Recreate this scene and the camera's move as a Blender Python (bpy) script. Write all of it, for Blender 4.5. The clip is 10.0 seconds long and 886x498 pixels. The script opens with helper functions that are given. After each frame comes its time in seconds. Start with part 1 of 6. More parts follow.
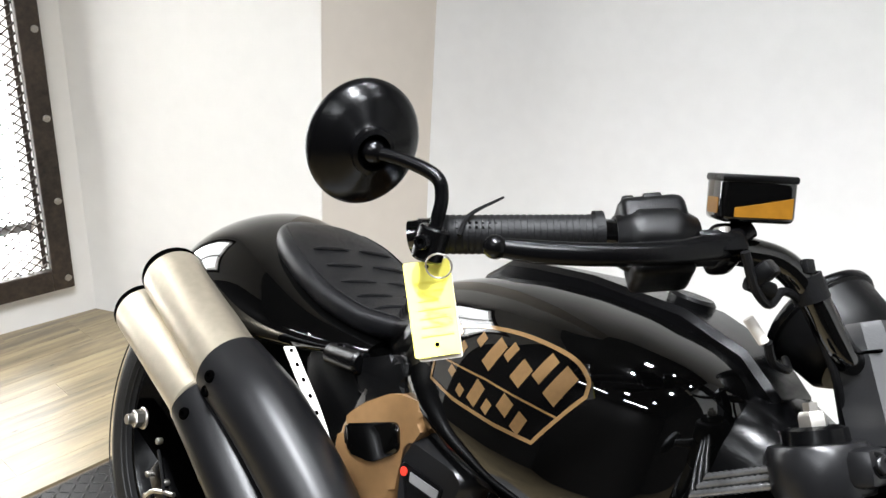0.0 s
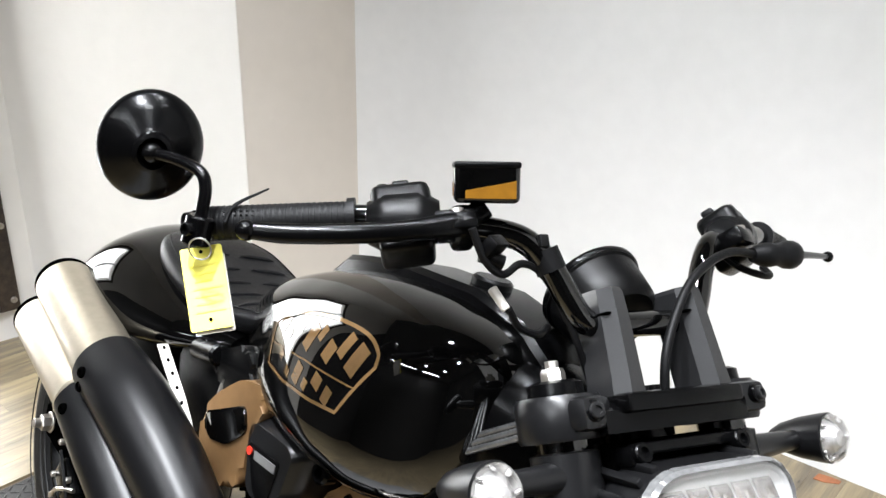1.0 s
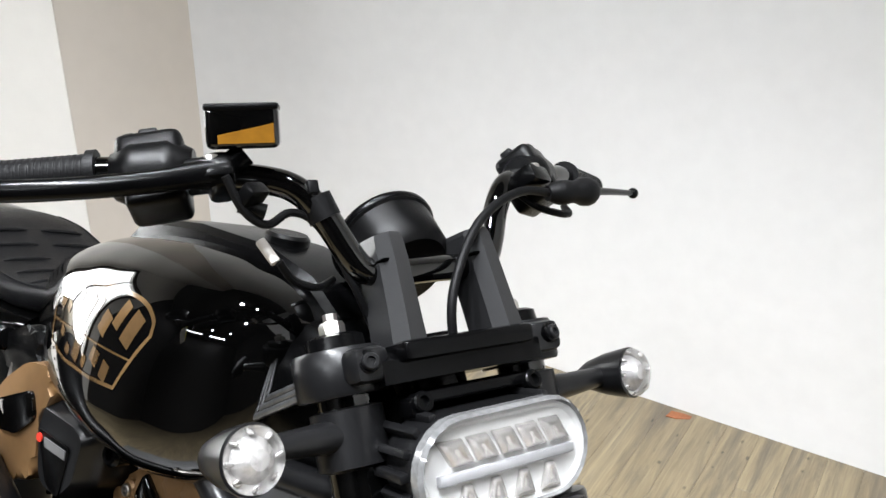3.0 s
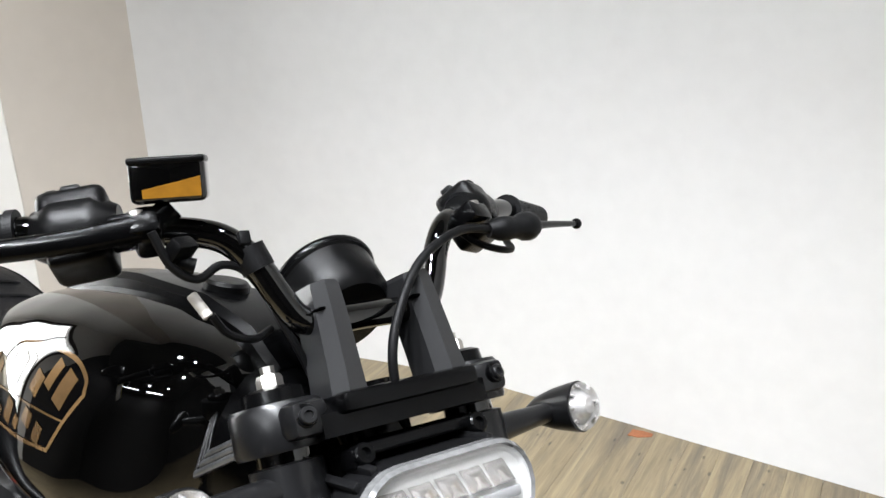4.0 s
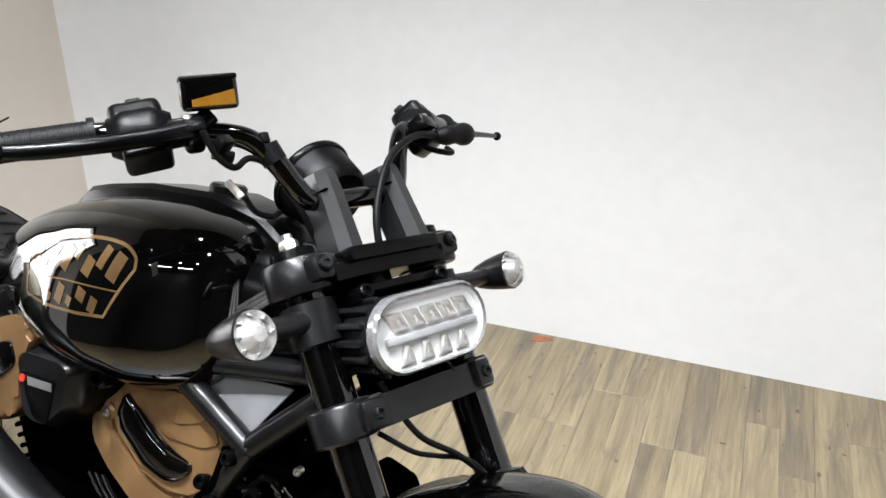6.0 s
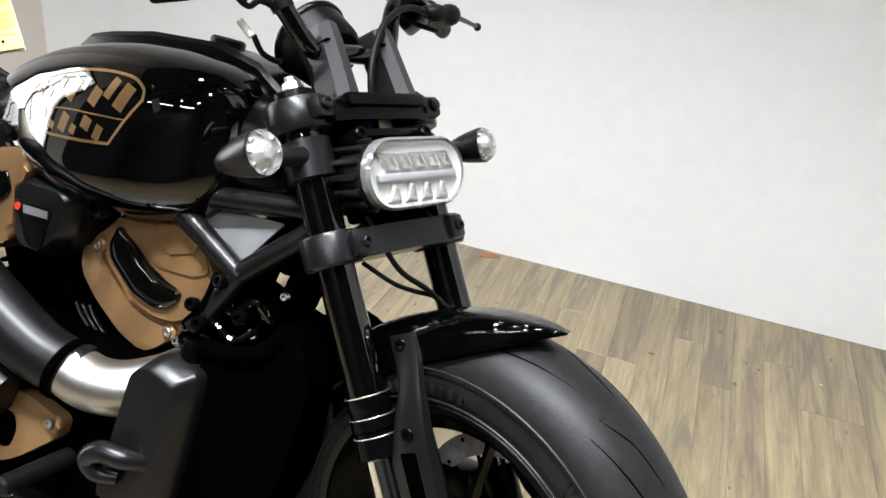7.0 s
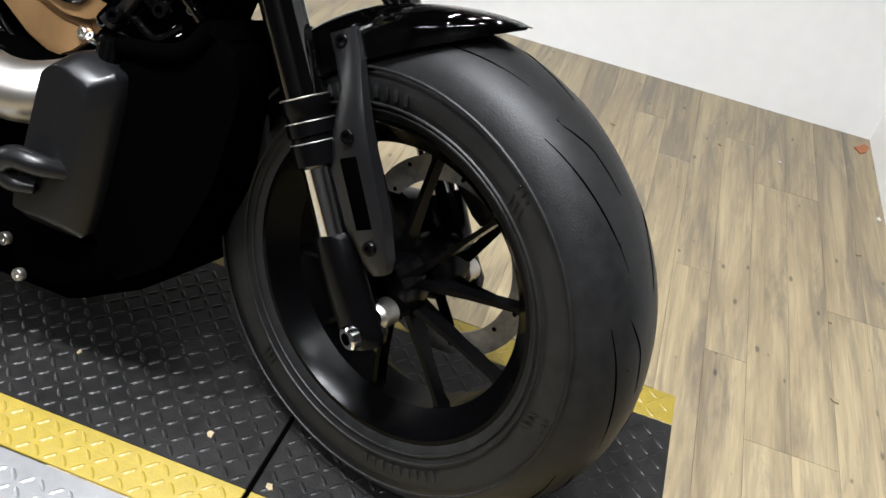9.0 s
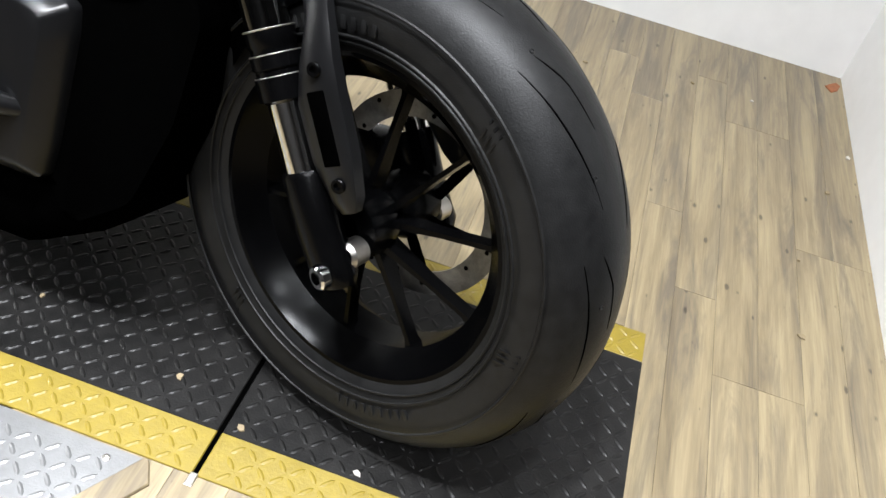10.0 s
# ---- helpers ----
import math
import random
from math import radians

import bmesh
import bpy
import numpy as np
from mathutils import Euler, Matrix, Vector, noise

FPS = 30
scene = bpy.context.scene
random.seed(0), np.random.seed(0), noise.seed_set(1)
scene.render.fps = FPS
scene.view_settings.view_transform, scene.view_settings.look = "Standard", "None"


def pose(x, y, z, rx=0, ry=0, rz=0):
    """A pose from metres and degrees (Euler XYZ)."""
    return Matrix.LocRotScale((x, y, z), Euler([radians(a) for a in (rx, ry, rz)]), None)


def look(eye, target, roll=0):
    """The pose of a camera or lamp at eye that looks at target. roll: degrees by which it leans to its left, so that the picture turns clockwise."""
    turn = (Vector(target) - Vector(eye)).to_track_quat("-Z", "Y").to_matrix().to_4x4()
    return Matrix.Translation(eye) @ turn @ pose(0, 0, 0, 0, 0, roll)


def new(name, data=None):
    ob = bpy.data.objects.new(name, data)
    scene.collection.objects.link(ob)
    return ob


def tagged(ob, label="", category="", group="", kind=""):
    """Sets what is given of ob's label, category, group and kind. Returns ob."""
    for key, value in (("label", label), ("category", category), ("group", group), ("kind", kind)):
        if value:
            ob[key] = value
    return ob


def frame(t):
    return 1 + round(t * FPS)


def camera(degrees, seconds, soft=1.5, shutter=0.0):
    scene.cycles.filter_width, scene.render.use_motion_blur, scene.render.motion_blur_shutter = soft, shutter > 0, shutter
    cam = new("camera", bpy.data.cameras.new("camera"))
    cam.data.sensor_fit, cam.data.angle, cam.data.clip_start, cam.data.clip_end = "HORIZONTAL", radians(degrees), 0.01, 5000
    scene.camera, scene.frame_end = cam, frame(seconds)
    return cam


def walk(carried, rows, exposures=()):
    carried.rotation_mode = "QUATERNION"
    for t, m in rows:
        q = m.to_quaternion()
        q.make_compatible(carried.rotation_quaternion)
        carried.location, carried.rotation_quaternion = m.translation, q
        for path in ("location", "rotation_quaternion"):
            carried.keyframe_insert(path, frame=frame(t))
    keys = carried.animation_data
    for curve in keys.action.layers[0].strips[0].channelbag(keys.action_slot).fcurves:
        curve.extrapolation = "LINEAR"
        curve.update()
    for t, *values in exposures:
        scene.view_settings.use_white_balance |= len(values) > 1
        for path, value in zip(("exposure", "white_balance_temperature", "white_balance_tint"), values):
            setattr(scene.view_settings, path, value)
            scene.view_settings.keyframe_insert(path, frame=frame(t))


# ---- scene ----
cam = camera(56.7, 10.0)
PATH = [
    (0, (-0.2221, -0.6744, 1.3372), (-1.4410, 0.7478, 0.5537), 3.21),
    (0.1, (-0.1664, -0.6597, 1.3485), (-1.4089, 0.7026, 0.5326), 3.56),
    (0.2, (-0.1183, -0.6589, 1.3528), (-1.4069, 0.6619, 0.5390), 1.95),
    (0.3, (-0.0796, -0.6552, 1.3573), (-1.3831, 0.6484, 0.5551), 1.47),
    (0.5, (-0.0188, -0.6450, 1.3552), (-1.3412, 0.6809, 0.5851), 1.29),
    (1, (0.0207, -0.6049, 1.3496), (-1.2029, 0.8247, 0.6172), 1.23),
    (1.5, (0.0493, -0.5812, 1.3390), (-1.1054, 0.8944, 0.5882), 1.68),
    (2, (0.0651, -0.5514, 1.3203), (-1.0327, 0.9445, 0.5330), 1.82),
    (2.5, (0.0848, -0.5236, 1.3168), (-0.9547, 1.0046, 0.5168), 1.23),
    (3, (0.0962, -0.4980, 1.3118), (-0.9018, 1.0570, 0.5170), 0.81),
    (3.2, (0.1044, -0.4905, 1.3136), (-0.8771, 1.0799, 0.5235), 0.49),
    (4.5, (0.1135, -0.4612, 1.3400), (-0.8162, 1.1747, 0.5899), -0.69),
    (5, (0.1286, -0.4854, 1.3409), (-0.7980, 1.1460, 0.5780), -1.05),
    (6.3, (0.1572, -0.8725, 1.3523), (-0.4103, 0.8467, 0.5113), 2.46),
    (6.5, (0.1516, -0.9182, 1.2957), (-0.3720, 0.8273, 0.4922), 4.47),
    (7, (0.1589, -0.9552, 1.2597), (-0.3388, 0.7485, 0.3581), 6.69),
    (7.5, (0.1685, -0.9551, 1.2220), (-0.2913, 0.7015, 0.2174), 7.56),
    (8, (0.1751, -0.9444, 1.1779), (-0.2275, 0.6590, 0.0726), 8.73),
    (8.5, (0.1813, -0.9362, 1.1320), (-0.1523, 0.6098, -0.0720), 10.76),
    (9, (0.1950, -0.9419, 1.0954), (-0.0897, 0.5774, -0.1652), 11.83),
    (9.5, (0.2003, -0.9437, 1.0568), (-0.0261, 0.5378, -0.2590), 13.46),
    (10, (0.1952, -0.9330, 1.0784), (0.0197, 0.5223, -0.2688), 13.95),
]
walk(cam, [(t, look(eye, target, roll)) for t, eye, target, roll in PATH], ((0, 0.26), (1, 0.20), (2.5, 0.03), (5, 0.09), (6.5, -0.04), (8, -0.05), (10, -0.12)))

# ---- world and light ----
world = bpy.data.worlds.new("world")
scene.world = world
world.use_nodes = True
world.node_tree.nodes["Background"].inputs[0].default_value = (0.9, 0.93, 1.0, 1)
world.node_tree.nodes["Background"].inputs[1].default_value = 0.02


def area_lamp(name, m, sx, sy, watts, colour=(0.935, 0.97, 1.02), spread=180):
    d = bpy.data.lights.new(name, "AREA")
    d.shape, d.size, d.size_y, d.energy, d.color, d.spread = "RECTANGLE", sx, sy, watts, colour, radians(spread)
    ob = new(name, d)
    ob.matrix_world = m
    return ob


CEIL = 3.4
# round ceiling spots and two tube lamps
SPOTS = ((-0.95, -0.6, 38), (-0.3, -0.8, 50), (0.4, -0.8, 28), (-1.9, -2.0, 16), (-0.9, -2.2, 20), (0.3, -2.1, 30), (-0.9, 0.35, 9), (-0.2, 0.4, 8), (0.55, 0.4, 7))
for x, y, e in SPOTS:
    area_lamp("ceiling_spot_light", pose(x, y, CEIL - 0.06), 0.12, 0.12, e, spread=90)
for x, y, e in ((-0.3, -2.9, 62), (-2.0, -2.9, 24)):
    area_lamp("ceiling_tube_light", pose(x, y, CEIL - 0.06), 1.2, 0.07, e)


# ---- materials ----
def mat(name, base, rough=0.5, metal=0.0, var=0.15, scale=18.0, bump=0.0, bump_scale=120.0, coat=0.0, tint=None, aniso=0.0, spread=0.0, spec=0.5):
    """A surface with colour changes at two scales, roughness changes and fine relief."""
    m = bpy.data.materials.new(name)
    m.use_nodes = True
    nt = m.node_tree
    n, l = nt.nodes, nt.links
    bs = n["Principled BSDF"]
    bs.inputs["Roughness"].default_value, bs.inputs["Metallic"].default_value = rough, metal
    bs.inputs["Coat Weight"].default_value, bs.inputs["Coat Roughness"].default_value = coat, 0.03
    bs.inputs["Specular IOR Level"].default_value = spec
    co = n.new("ShaderNodeTexCoord")
    big, small = n.new("ShaderNodeTexNoise"), n.new("ShaderNodeTexNoise")
    big.inputs["Scale"].default_value, small.inputs["Scale"].default_value = scale * 0.22, scale * 3.0
    big.inputs["Detail"].default_value = 5
    small.inputs["Detail"].default_value = 3
    for t in (big, small):
        l.new(co.outputs["Object"], t.inputs["Vector"])
    add = n.new("ShaderNodeMath")
    add.operation = "ADD"
    l.new(big.outputs["Fac"], add.inputs[0])
    l.new(small.outputs["Fac"], add.inputs[1])
    if spread:
        info = n.new("ShaderNodeObjectInfo")
        mul = n.new("ShaderNodeMath")
        mul.operation, mul.inputs[1].default_value = "MULTIPLY_ADD", spread
        l.new(info.outputs["Random"], mul.inputs[0])
        l.new(add.outputs[0], mul.inputs[2])
        add = mul
    ramp = n.new("ShaderNodeMapRange")
    ramp.inputs["From Min"].default_value, ramp.inputs["From Max"].default_value = 0.6, 1.4 + spread
    l.new(add.outputs[0], ramp.inputs["Value"])
    mix = n.new("ShaderNodeMix")
    mix.data_type = "RGBA"
    lo = [c * (1 - var) for c in base]
    hi = [min(1, c * (1 + var)) for c in (tint or base)]
    mix.inputs["A"].default_value, mix.inputs["B"].default_value = (*lo, 1), (*hi, 1)
    l.new(ramp.outputs["Result"], mix.inputs["Factor"])
    l.new(mix.outputs["Result"], bs.inputs["Base Color"])
    rr = n.new("ShaderNodeMapRange")
    rr.inputs["To Min"].default_value, rr.inputs["To Max"].default_value = max(0.0, rough * 0.85), min(1, rough * 1.15)
    l.new(big.outputs["Fac"], rr.inputs["Value"])
    l.new(rr.outputs["Result"], bs.inputs["Roughness"])
    if bump:
        fine = n.new("ShaderNodeTexNoise")
        fine.inputs["Scale"].default_value = bump_scale
        fine.inputs["Detail"].default_value = 4
        l.new(co.outputs["Object"], fine.inputs["Vector"])
        bm_ = n.new("ShaderNodeBump")
        bm_.inputs["Strength"].default_value, bm_.inputs["Distance"].default_value = bump, 0.002
        l.new(fine.outputs["Fac"], bm_.inputs["Height"])
        l.new(bm_.outputs["Normal"], bs.inputs["Normal"])
    return m


def wood(name):
    m = bpy.data.materials.new(name)
    m.use_nodes = True
    nt = m.node_tree
    n, l = nt.nodes, nt.links
    bs = n["Principled BSDF"]
    bs.inputs["Roughness"].default_value = 0.34
    bs.inputs["Specular IOR Level"].default_value = 0.65
    co, info = n.new("ShaderNodeTexCoord"), n.new("ShaderNodeObjectInfo")
    off = n.new("ShaderNodeVectorMath")
    off.operation = "MULTIPLY_ADD"
    comb = n.new("ShaderNodeCombineXYZ")
    for i in range(3):
        l.new(info.outputs["Random"], comb.inputs[i])
    l.new(comb.outputs[0], off.inputs[0])
    off.inputs[1].default_value = (17, 31, 3)
    l.new(co.outputs["Object"], off.inputs[2])

    def tex(sc, detail, rough_=0.55, dist=0.0):
        mp = n.new("ShaderNodeMapping")
        mp.inputs["Scale"].default_value = sc
        l.new(off.outputs[0], mp.inputs["Vector"])
        t = n.new("ShaderNodeTexNoise")
        t.inputs["Scale"].default_value, t.inputs["Detail"].default_value = 1, detail
        t.inputs["Roughness"].default_value, t.inputs["Distortion"].default_value = rough_, dist
        l.new(mp.outputs[0], t.inputs["Vector"])
        return t

    broad, grain, fibre, spots = tex((10, 1.0, 5), 5, 0.68, 1.0), tex((48, 1.6, 10), 5, 0.7, 0.6), tex((260, 9, 20), 3), tex((17, 1.7, 10), 6, 0.72, 1.1)
    r1 = n.new("ShaderNodeValToRGB")
    e = r1.color_ramp.elements
    e[0].position, e[0].color = 0.34, (0.098, 0.075, 0.045, 1)
    e[1].position, e[1].color = 0.62, (0.280, 0.224, 0.130, 1)
    mid = r1.color_ramp.elements.new(0.48)
    mid.color = (0.196, 0.153, 0.089, 1)
    mixv = n.new("ShaderNodeMath")
    mixv.operation, mixv.inputs[1].default_value = "MULTIPLY_ADD", 0.45
    l.new(grain.outputs["Fac"], mixv.inputs[0])
    sc = n.new("ShaderNodeMath")
    sc.operation, sc.inputs[1].default_value = "MULTIPLY", 0.55
    l.new(broad.outputs["Fac"], sc.inputs[0])
    l.new(sc.outputs[0], mixv.inputs[2])
    rnd = n.new("ShaderNodeMath")
    rnd.operation, rnd.inputs[1].default_value = "MULTIPLY_ADD", 0.035
    l.new(info.outputs["Random"], rnd.inputs[0])
    l.new(mixv.outputs[0], rnd.inputs[2])
    l.new(rnd.outputs[0], r1.inputs["Fac"])
    grey = n.new("ShaderNodeMix")
    grey.data_type = "RGBA"
    grey.inputs["B"].default_value = (0.095, 0.077, 0.056, 1)
    g = n.new("ShaderNodeMapRange")
    g.inputs["From Min"].default_value, g.inputs["From Max"].default_value, g.inputs["To Max"].default_value = 0.47, 0.66, 0.85
    l.new(spots.outputs["Fac"], g.inputs["Value"])
    l.new(g.outputs["Result"], grey.inputs["Factor"])
    l.new(r1.outputs["Color"], grey.inputs["A"])
    fm = n.new("ShaderNodeMix")
    fm.data_type, fm.blend_type = "RGBA", "MULTIPLY"
    fr = n.new("ShaderNodeMapRange")
    fr.inputs["From Min"].default_value, fr.inputs["From Max"].default_value, fr.inputs["To Min"].default_value = 0.3, 0.6, 0.86
    l.new(fibre.outputs["Fac"], fr.inputs["Value"])
    fm.inputs["Factor"].default_value = 1
    l.new(grey.outputs["Result"], fm.inputs["A"])
    l.new(fr.outputs["Result"], fm.inputs["B"])
    # small dark knots and chips
    kn = n.new("ShaderNodeTexVoronoi")
    kn.inputs["Scale"].default_value = 1
    kmap = n.new("ShaderNodeMapping")
    kmap.inputs["Scale"].default_value = (34, 17, 5)
    l.new(off.outputs[0], kmap.inputs["Vector"])
    l.new(kmap.outputs[0], kn.inputs["Vector"])
    # only some cells carry a mark, each of its own size
    pick = n.new("ShaderNodeSeparateColor")
    l.new(kn.outputs["Color"], pick.inputs[0])
    size = n.new("ShaderNodeMapRange")
    size.inputs["From Min"].default_value, size.inputs["From Max"].default_value = 0.62, 1.0
    size.inputs["To Min"].default_value, size.inputs["To Max"].default_value = 0.0, 0.17
    l.new(pick.outputs[0], size.inputs["Value"])
    wob = n.new("ShaderNodeMath")
    wob.operation, wob.inputs[1].default_value = "MULTIPLY_ADD", 0.30
    l.new(fibre.outputs["Fac"], wob.inputs[0])
    l.new(kn.outputs["Distance"], wob.inputs[2])
    gap = n.new("ShaderNodeMath")
    gap.operation = "SUBTRACT"
    l.new(wob.outputs[0], gap.inputs[0])
    l.new(size.outputs["Result"], gap.inputs[1])
    kr = n.new("ShaderNodeMapRange")
    kr.inputs["From Min"].default_value, kr.inputs["From Max"].default_value = 0.11, 0.20
    kr.inputs["To Min"].default_value = 0.35
    l.new(gap.outputs[0], kr.inputs["Value"])
    km = n.new("ShaderNodeMix")
    km.data_type, km.blend_type = "RGBA", "MULTIPLY"
    km.inputs["Factor"].default_value = 1
    l.new(fm.outputs["Result"], km.inputs["A"])
    l.new(kr.outputs["Result"], km.inputs["B"])
    l.new(km.outputs["Result"], bs.inputs["Base Color"])
    b_ = n.new("ShaderNodeBump")
    b_.inputs["Strength"].default_value, b_.inputs["Distance"].default_value = 0.25, 0.001
    l.new(grain.outputs["Fac"], b_.inputs["Height"])
    l.new(b_.outputs["Normal"], bs.inputs["Normal"])
    return m


def glow(name, colour, strength):
    m = bpy.data.materials.new(name)
    m.use_nodes = True
    bs = m.node_tree.nodes["Principled BSDF"]
    bs.inputs["Base Color"].default_value = (*colour, 1)
    bs.inputs["Emission Color"].default_value = (*colour, 1)
    bs.inputs["Emission Strength"].default_value = strength
    return m


def glass(name, colour=(1, 1, 1), rough=0.02):
    m = bpy.data.materials.new(name)
    m.use_nodes = True
    bs = m.node_tree.nodes["Principled BSDF"]
    bs.inputs["Base Color"].default_value = (*colour, 1)
    bs.inputs["Transmission Weight"].default_value, bs.inputs["Roughness"].default_value, bs.inputs["IOR"].default_value = 1, rough, 1.45
    return m


M_WALL = mat("white_wall_paint", (0.80, 0.797, 0.79), 0.6, var=0.035, scale=6, bump=0.05, bump_scale=90)
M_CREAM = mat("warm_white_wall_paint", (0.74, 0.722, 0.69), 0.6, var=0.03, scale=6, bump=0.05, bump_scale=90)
# tone of the pier's side, with its shade put into the colour
M_PIER_SHADE = mat("shaded_pier_side_paint", (0.66, 0.605, 0.54), 0.6, var=0.03, scale=6, bump=0.05, bump_scale=90)
M_CEIL = mat("dark_ceiling_paint", (0.03, 0.03, 0.03), 0.8, var=0.1)
M_BACK = mat("dark_showroom_wall", (0.022, 0.020, 0.019), 0.7, var=0.2)
M_WOOD = wood("weathered_plank_vinyl")
M_JOINT = mat("floor_underlay", (0.09, 0.07, 0.05), 0.9)
M_PLATE = mat("black_tread_plate", (0.0055, 0.0055, 0.0057), 0.36, spec=0.17, var=0.5, scale=14, bump=0.25, bump_scale=260, tint=(0.010, 0.0095, 0.009))
M_YELLOW = mat("yellow_safety_paint", (0.180, 0.130, 0.013), 0.45, var=0.18, scale=16, bump=0.25, bump_scale=200)
M_SILVER = mat("aluminium_tread_plate", (0.20, 0.20, 0.20), 0.38, 0.6, var=0.12, scale=20, bump=0.15, bump_scale=300)
M_CLAMP = mat("satin_black_castings", (0.0040, 0.0040, 0.0043), 0.29, spec=0.27, var=0.2, scale=30, bump=0.06, bump_scale=500)
M_GLOSS = mat("gloss_black_paint", (0.0006, 0.0006, 0.0006), 0.03, spec=0.45, var=0.1, coat=0.35)
M_SATIN = mat("satin_black_metal", (0.0010, 0.0010, 0.0011), 0.21, 0.0, spec=0.12, var=0.2, scale=30, bump=0.08, bump_scale=500)
M_MATTE = mat("matte_black_plastic", (0.0013, 0.0013, 0.0014), 0.30, spec=0.12, var=0.25, scale=40, bump=0.18, bump_scale=900)
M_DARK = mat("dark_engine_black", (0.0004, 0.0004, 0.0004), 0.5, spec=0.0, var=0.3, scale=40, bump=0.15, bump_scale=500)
M_SHIELD = mat("charcoal_ceramic_coat", (0.0030, 0.0030, 0.0033), 0.34, 0.0, spec=0.20, var=0.12, scale=14, bump=0.06, bump_scale=700)
M_RIM = mat("black_wheel_coat", (0.0008, 0.0008, 0.0009), 0.22, spec=0.06, var=0.2, scale=30, bump=0.06, bump_scale=500)
M_CAN = mat("champagne_brushed_steel", (0.46, 0.41, 0.32), 0.34, 0.9, var=0.1, scale=24, bump=0.05, bump_scale=600)
M_STEEL = mat("brushed_steel", (0.42, 0.40, 0.37), 0.36, 1.0, var=0.12, scale=30, bump=0.05, bump_scale=500)
M_CHROME = mat("chrome", (0.82, 0.82, 0.82), 0.07, 1.0, var=0.04)
M_BRONZE = mat("bronze_powder_coat", (0.192, 0.108, 0.046), 0.38, 0.4, var=0.12, scale=26, bump=0.1, bump_scale=700)
M_GOLD = mat("gold_emblem_film", (0.085, 0.050, 0.022), 0.03, 0.0, spec=0.45, coat=0.35, var=0.12, scale=60)
M_TYRE = mat("tyre_rubber", (0.0048, 0.0048, 0.005), 0.42, spec=0.17, var=0.3, scale=22, bump=0.2, bump_scale=500, tint=(0.008, 0.008, 0.008))
M_SEAT = mat("black_seat_vinyl", (0.0030, 0.0030, 0.0034), 0.36, spec=0.20, var=0.2, scale=40, bump=0.35, bump_scale=650)
M_RUBBER = mat("black_rubber", (0.0025, 0.0025, 0.0027), 0.45, spec=0.12, var=0.3, scale=50, bump=0.25, bump_scale=600)
M_GREY = mat("grey_satin_panel", (0.20, 0.20, 0.205), 0.4, 0.2, var=0.08, scale=20)
M_TAG = mat("yellow_card_tag", (0.88, 0.80, 0.13), 0.6, var=0.06, scale=40)
M_INK = mat("faded_print", (0.80, 0.71, 0.10), 0.7)
M_RED = mat("red_badge", (0.55, 0.03, 0.015), 0.4)
M_BADGE = mat("grey_badge_print", (0.16, 0.16, 0.16), 0.45, 0.4)
M_AMBER = mat("amber_fluid_window", (0.13, 0.058, 0.006), 0.3, spec=0.15, var=0.25, scale=30)
M_RUST = mat("worn_steel_frame", (0.022, 0.019, 0.016), 0.5, 0.3, var=0.6, scale=18, bump=0.3, bump_scale=160, tint=(0.042, 0.030, 0.022))
M_LENS = glass("clear_lens")
M_FROST = mat("frosted_reflector", (0.43, 0.43, 0.42), 0.3, 0.1, var=0.08, scale=60)
M_CELL = mat("silvered_lamp_cell", (0.50, 0.48, 0.46), 0.18, 0.8, var=0.3, scale=90)
M_INDICATOR = mat("indicator_reflector", (0.36, 0.35, 0.34), 0.22, 0.6, var=0.3, scale=90)
M_RISER = mat("satin_black_riser", (0.009, 0.009, 0.0095), 0.36, spec=0.5, var=0.2, scale=30, bump=0.08, bump_scale=500)
M_BRAID = mat("braided_steel_sleeve", (0.15, 0.15, 0.15), 0.3, 0.8, var=0.5, scale=300)
M_RIMGLASS = mat("clear_lamp_rim", (0.14, 0.14, 0.14), 0.10, 0.35, var=0.4, scale=60)
M_CRUMB = mat("dry_crumb", (0.22, 0.17, 0.10), 0.8, var=0.3)
M_ORANGE = mat("orange_scrap", (0.26, 0.09, 0.035), 0.7, var=0.3, scale=50)
M_WHITE = mat("white_plastic", (0.46, 0.43, 0.39), 0.5)
M_LIGHTBOX = glow("daylight_backing", (0.97, 0.99, 1), 15.0)
M_TUBE = glow("lamp_diffuser", (1, 0.97, 0.92), 14.0)


# ---- building helpers ----
def part(name, bm, material, parent=None, label="", smooth=35, m=None):
    """One bmesh as one mesh object, under a thing or a part when a parent is given."""
    if m is not None:
        bm.transform(m)
    bmesh.ops.recalc_face_normals(bm, faces=bm.faces[:])
    me = bpy.data.meshes.new(name)
    bm.to_mesh(me)
    bm.free()
    me.materials.append(material)
    if smooth:
        me.polygons.foreach_set("use_smooth", [True] * len(me.polygons))
        me.set_sharp_from_angle(angle=radians(smooth))
    ob = new(name, me)
    if parent is not None:
        ob.parent = parent
    if label:
        tagged(ob, label)
    return ob


def empty(name, m, label, category, group="", kind=""):
    ob = new(name)
    ob.empty_display_size = 0.05
    ob.matrix_world = m
    return tagged(ob, label, category, group, kind)


def box(bm, c, s, rot=(0, 0, 0), bev=0.0, seg=2):
    """A box of size s at c, turned by rot degrees, with rounded edges."""
    r = bmesh.ops.create_cube(bm, size=1, matrix=pose(*c, *rot) @ Matrix.Diagonal((*s, 1)))
    if bev:
        vs = r["verts"]
        es = list({e for v in vs for e in v.link_edges})
        bmesh.ops.bevel(bm, geom=es, offset=bev, segments=seg, profile=0.5, affect="EDGES")
    return bm


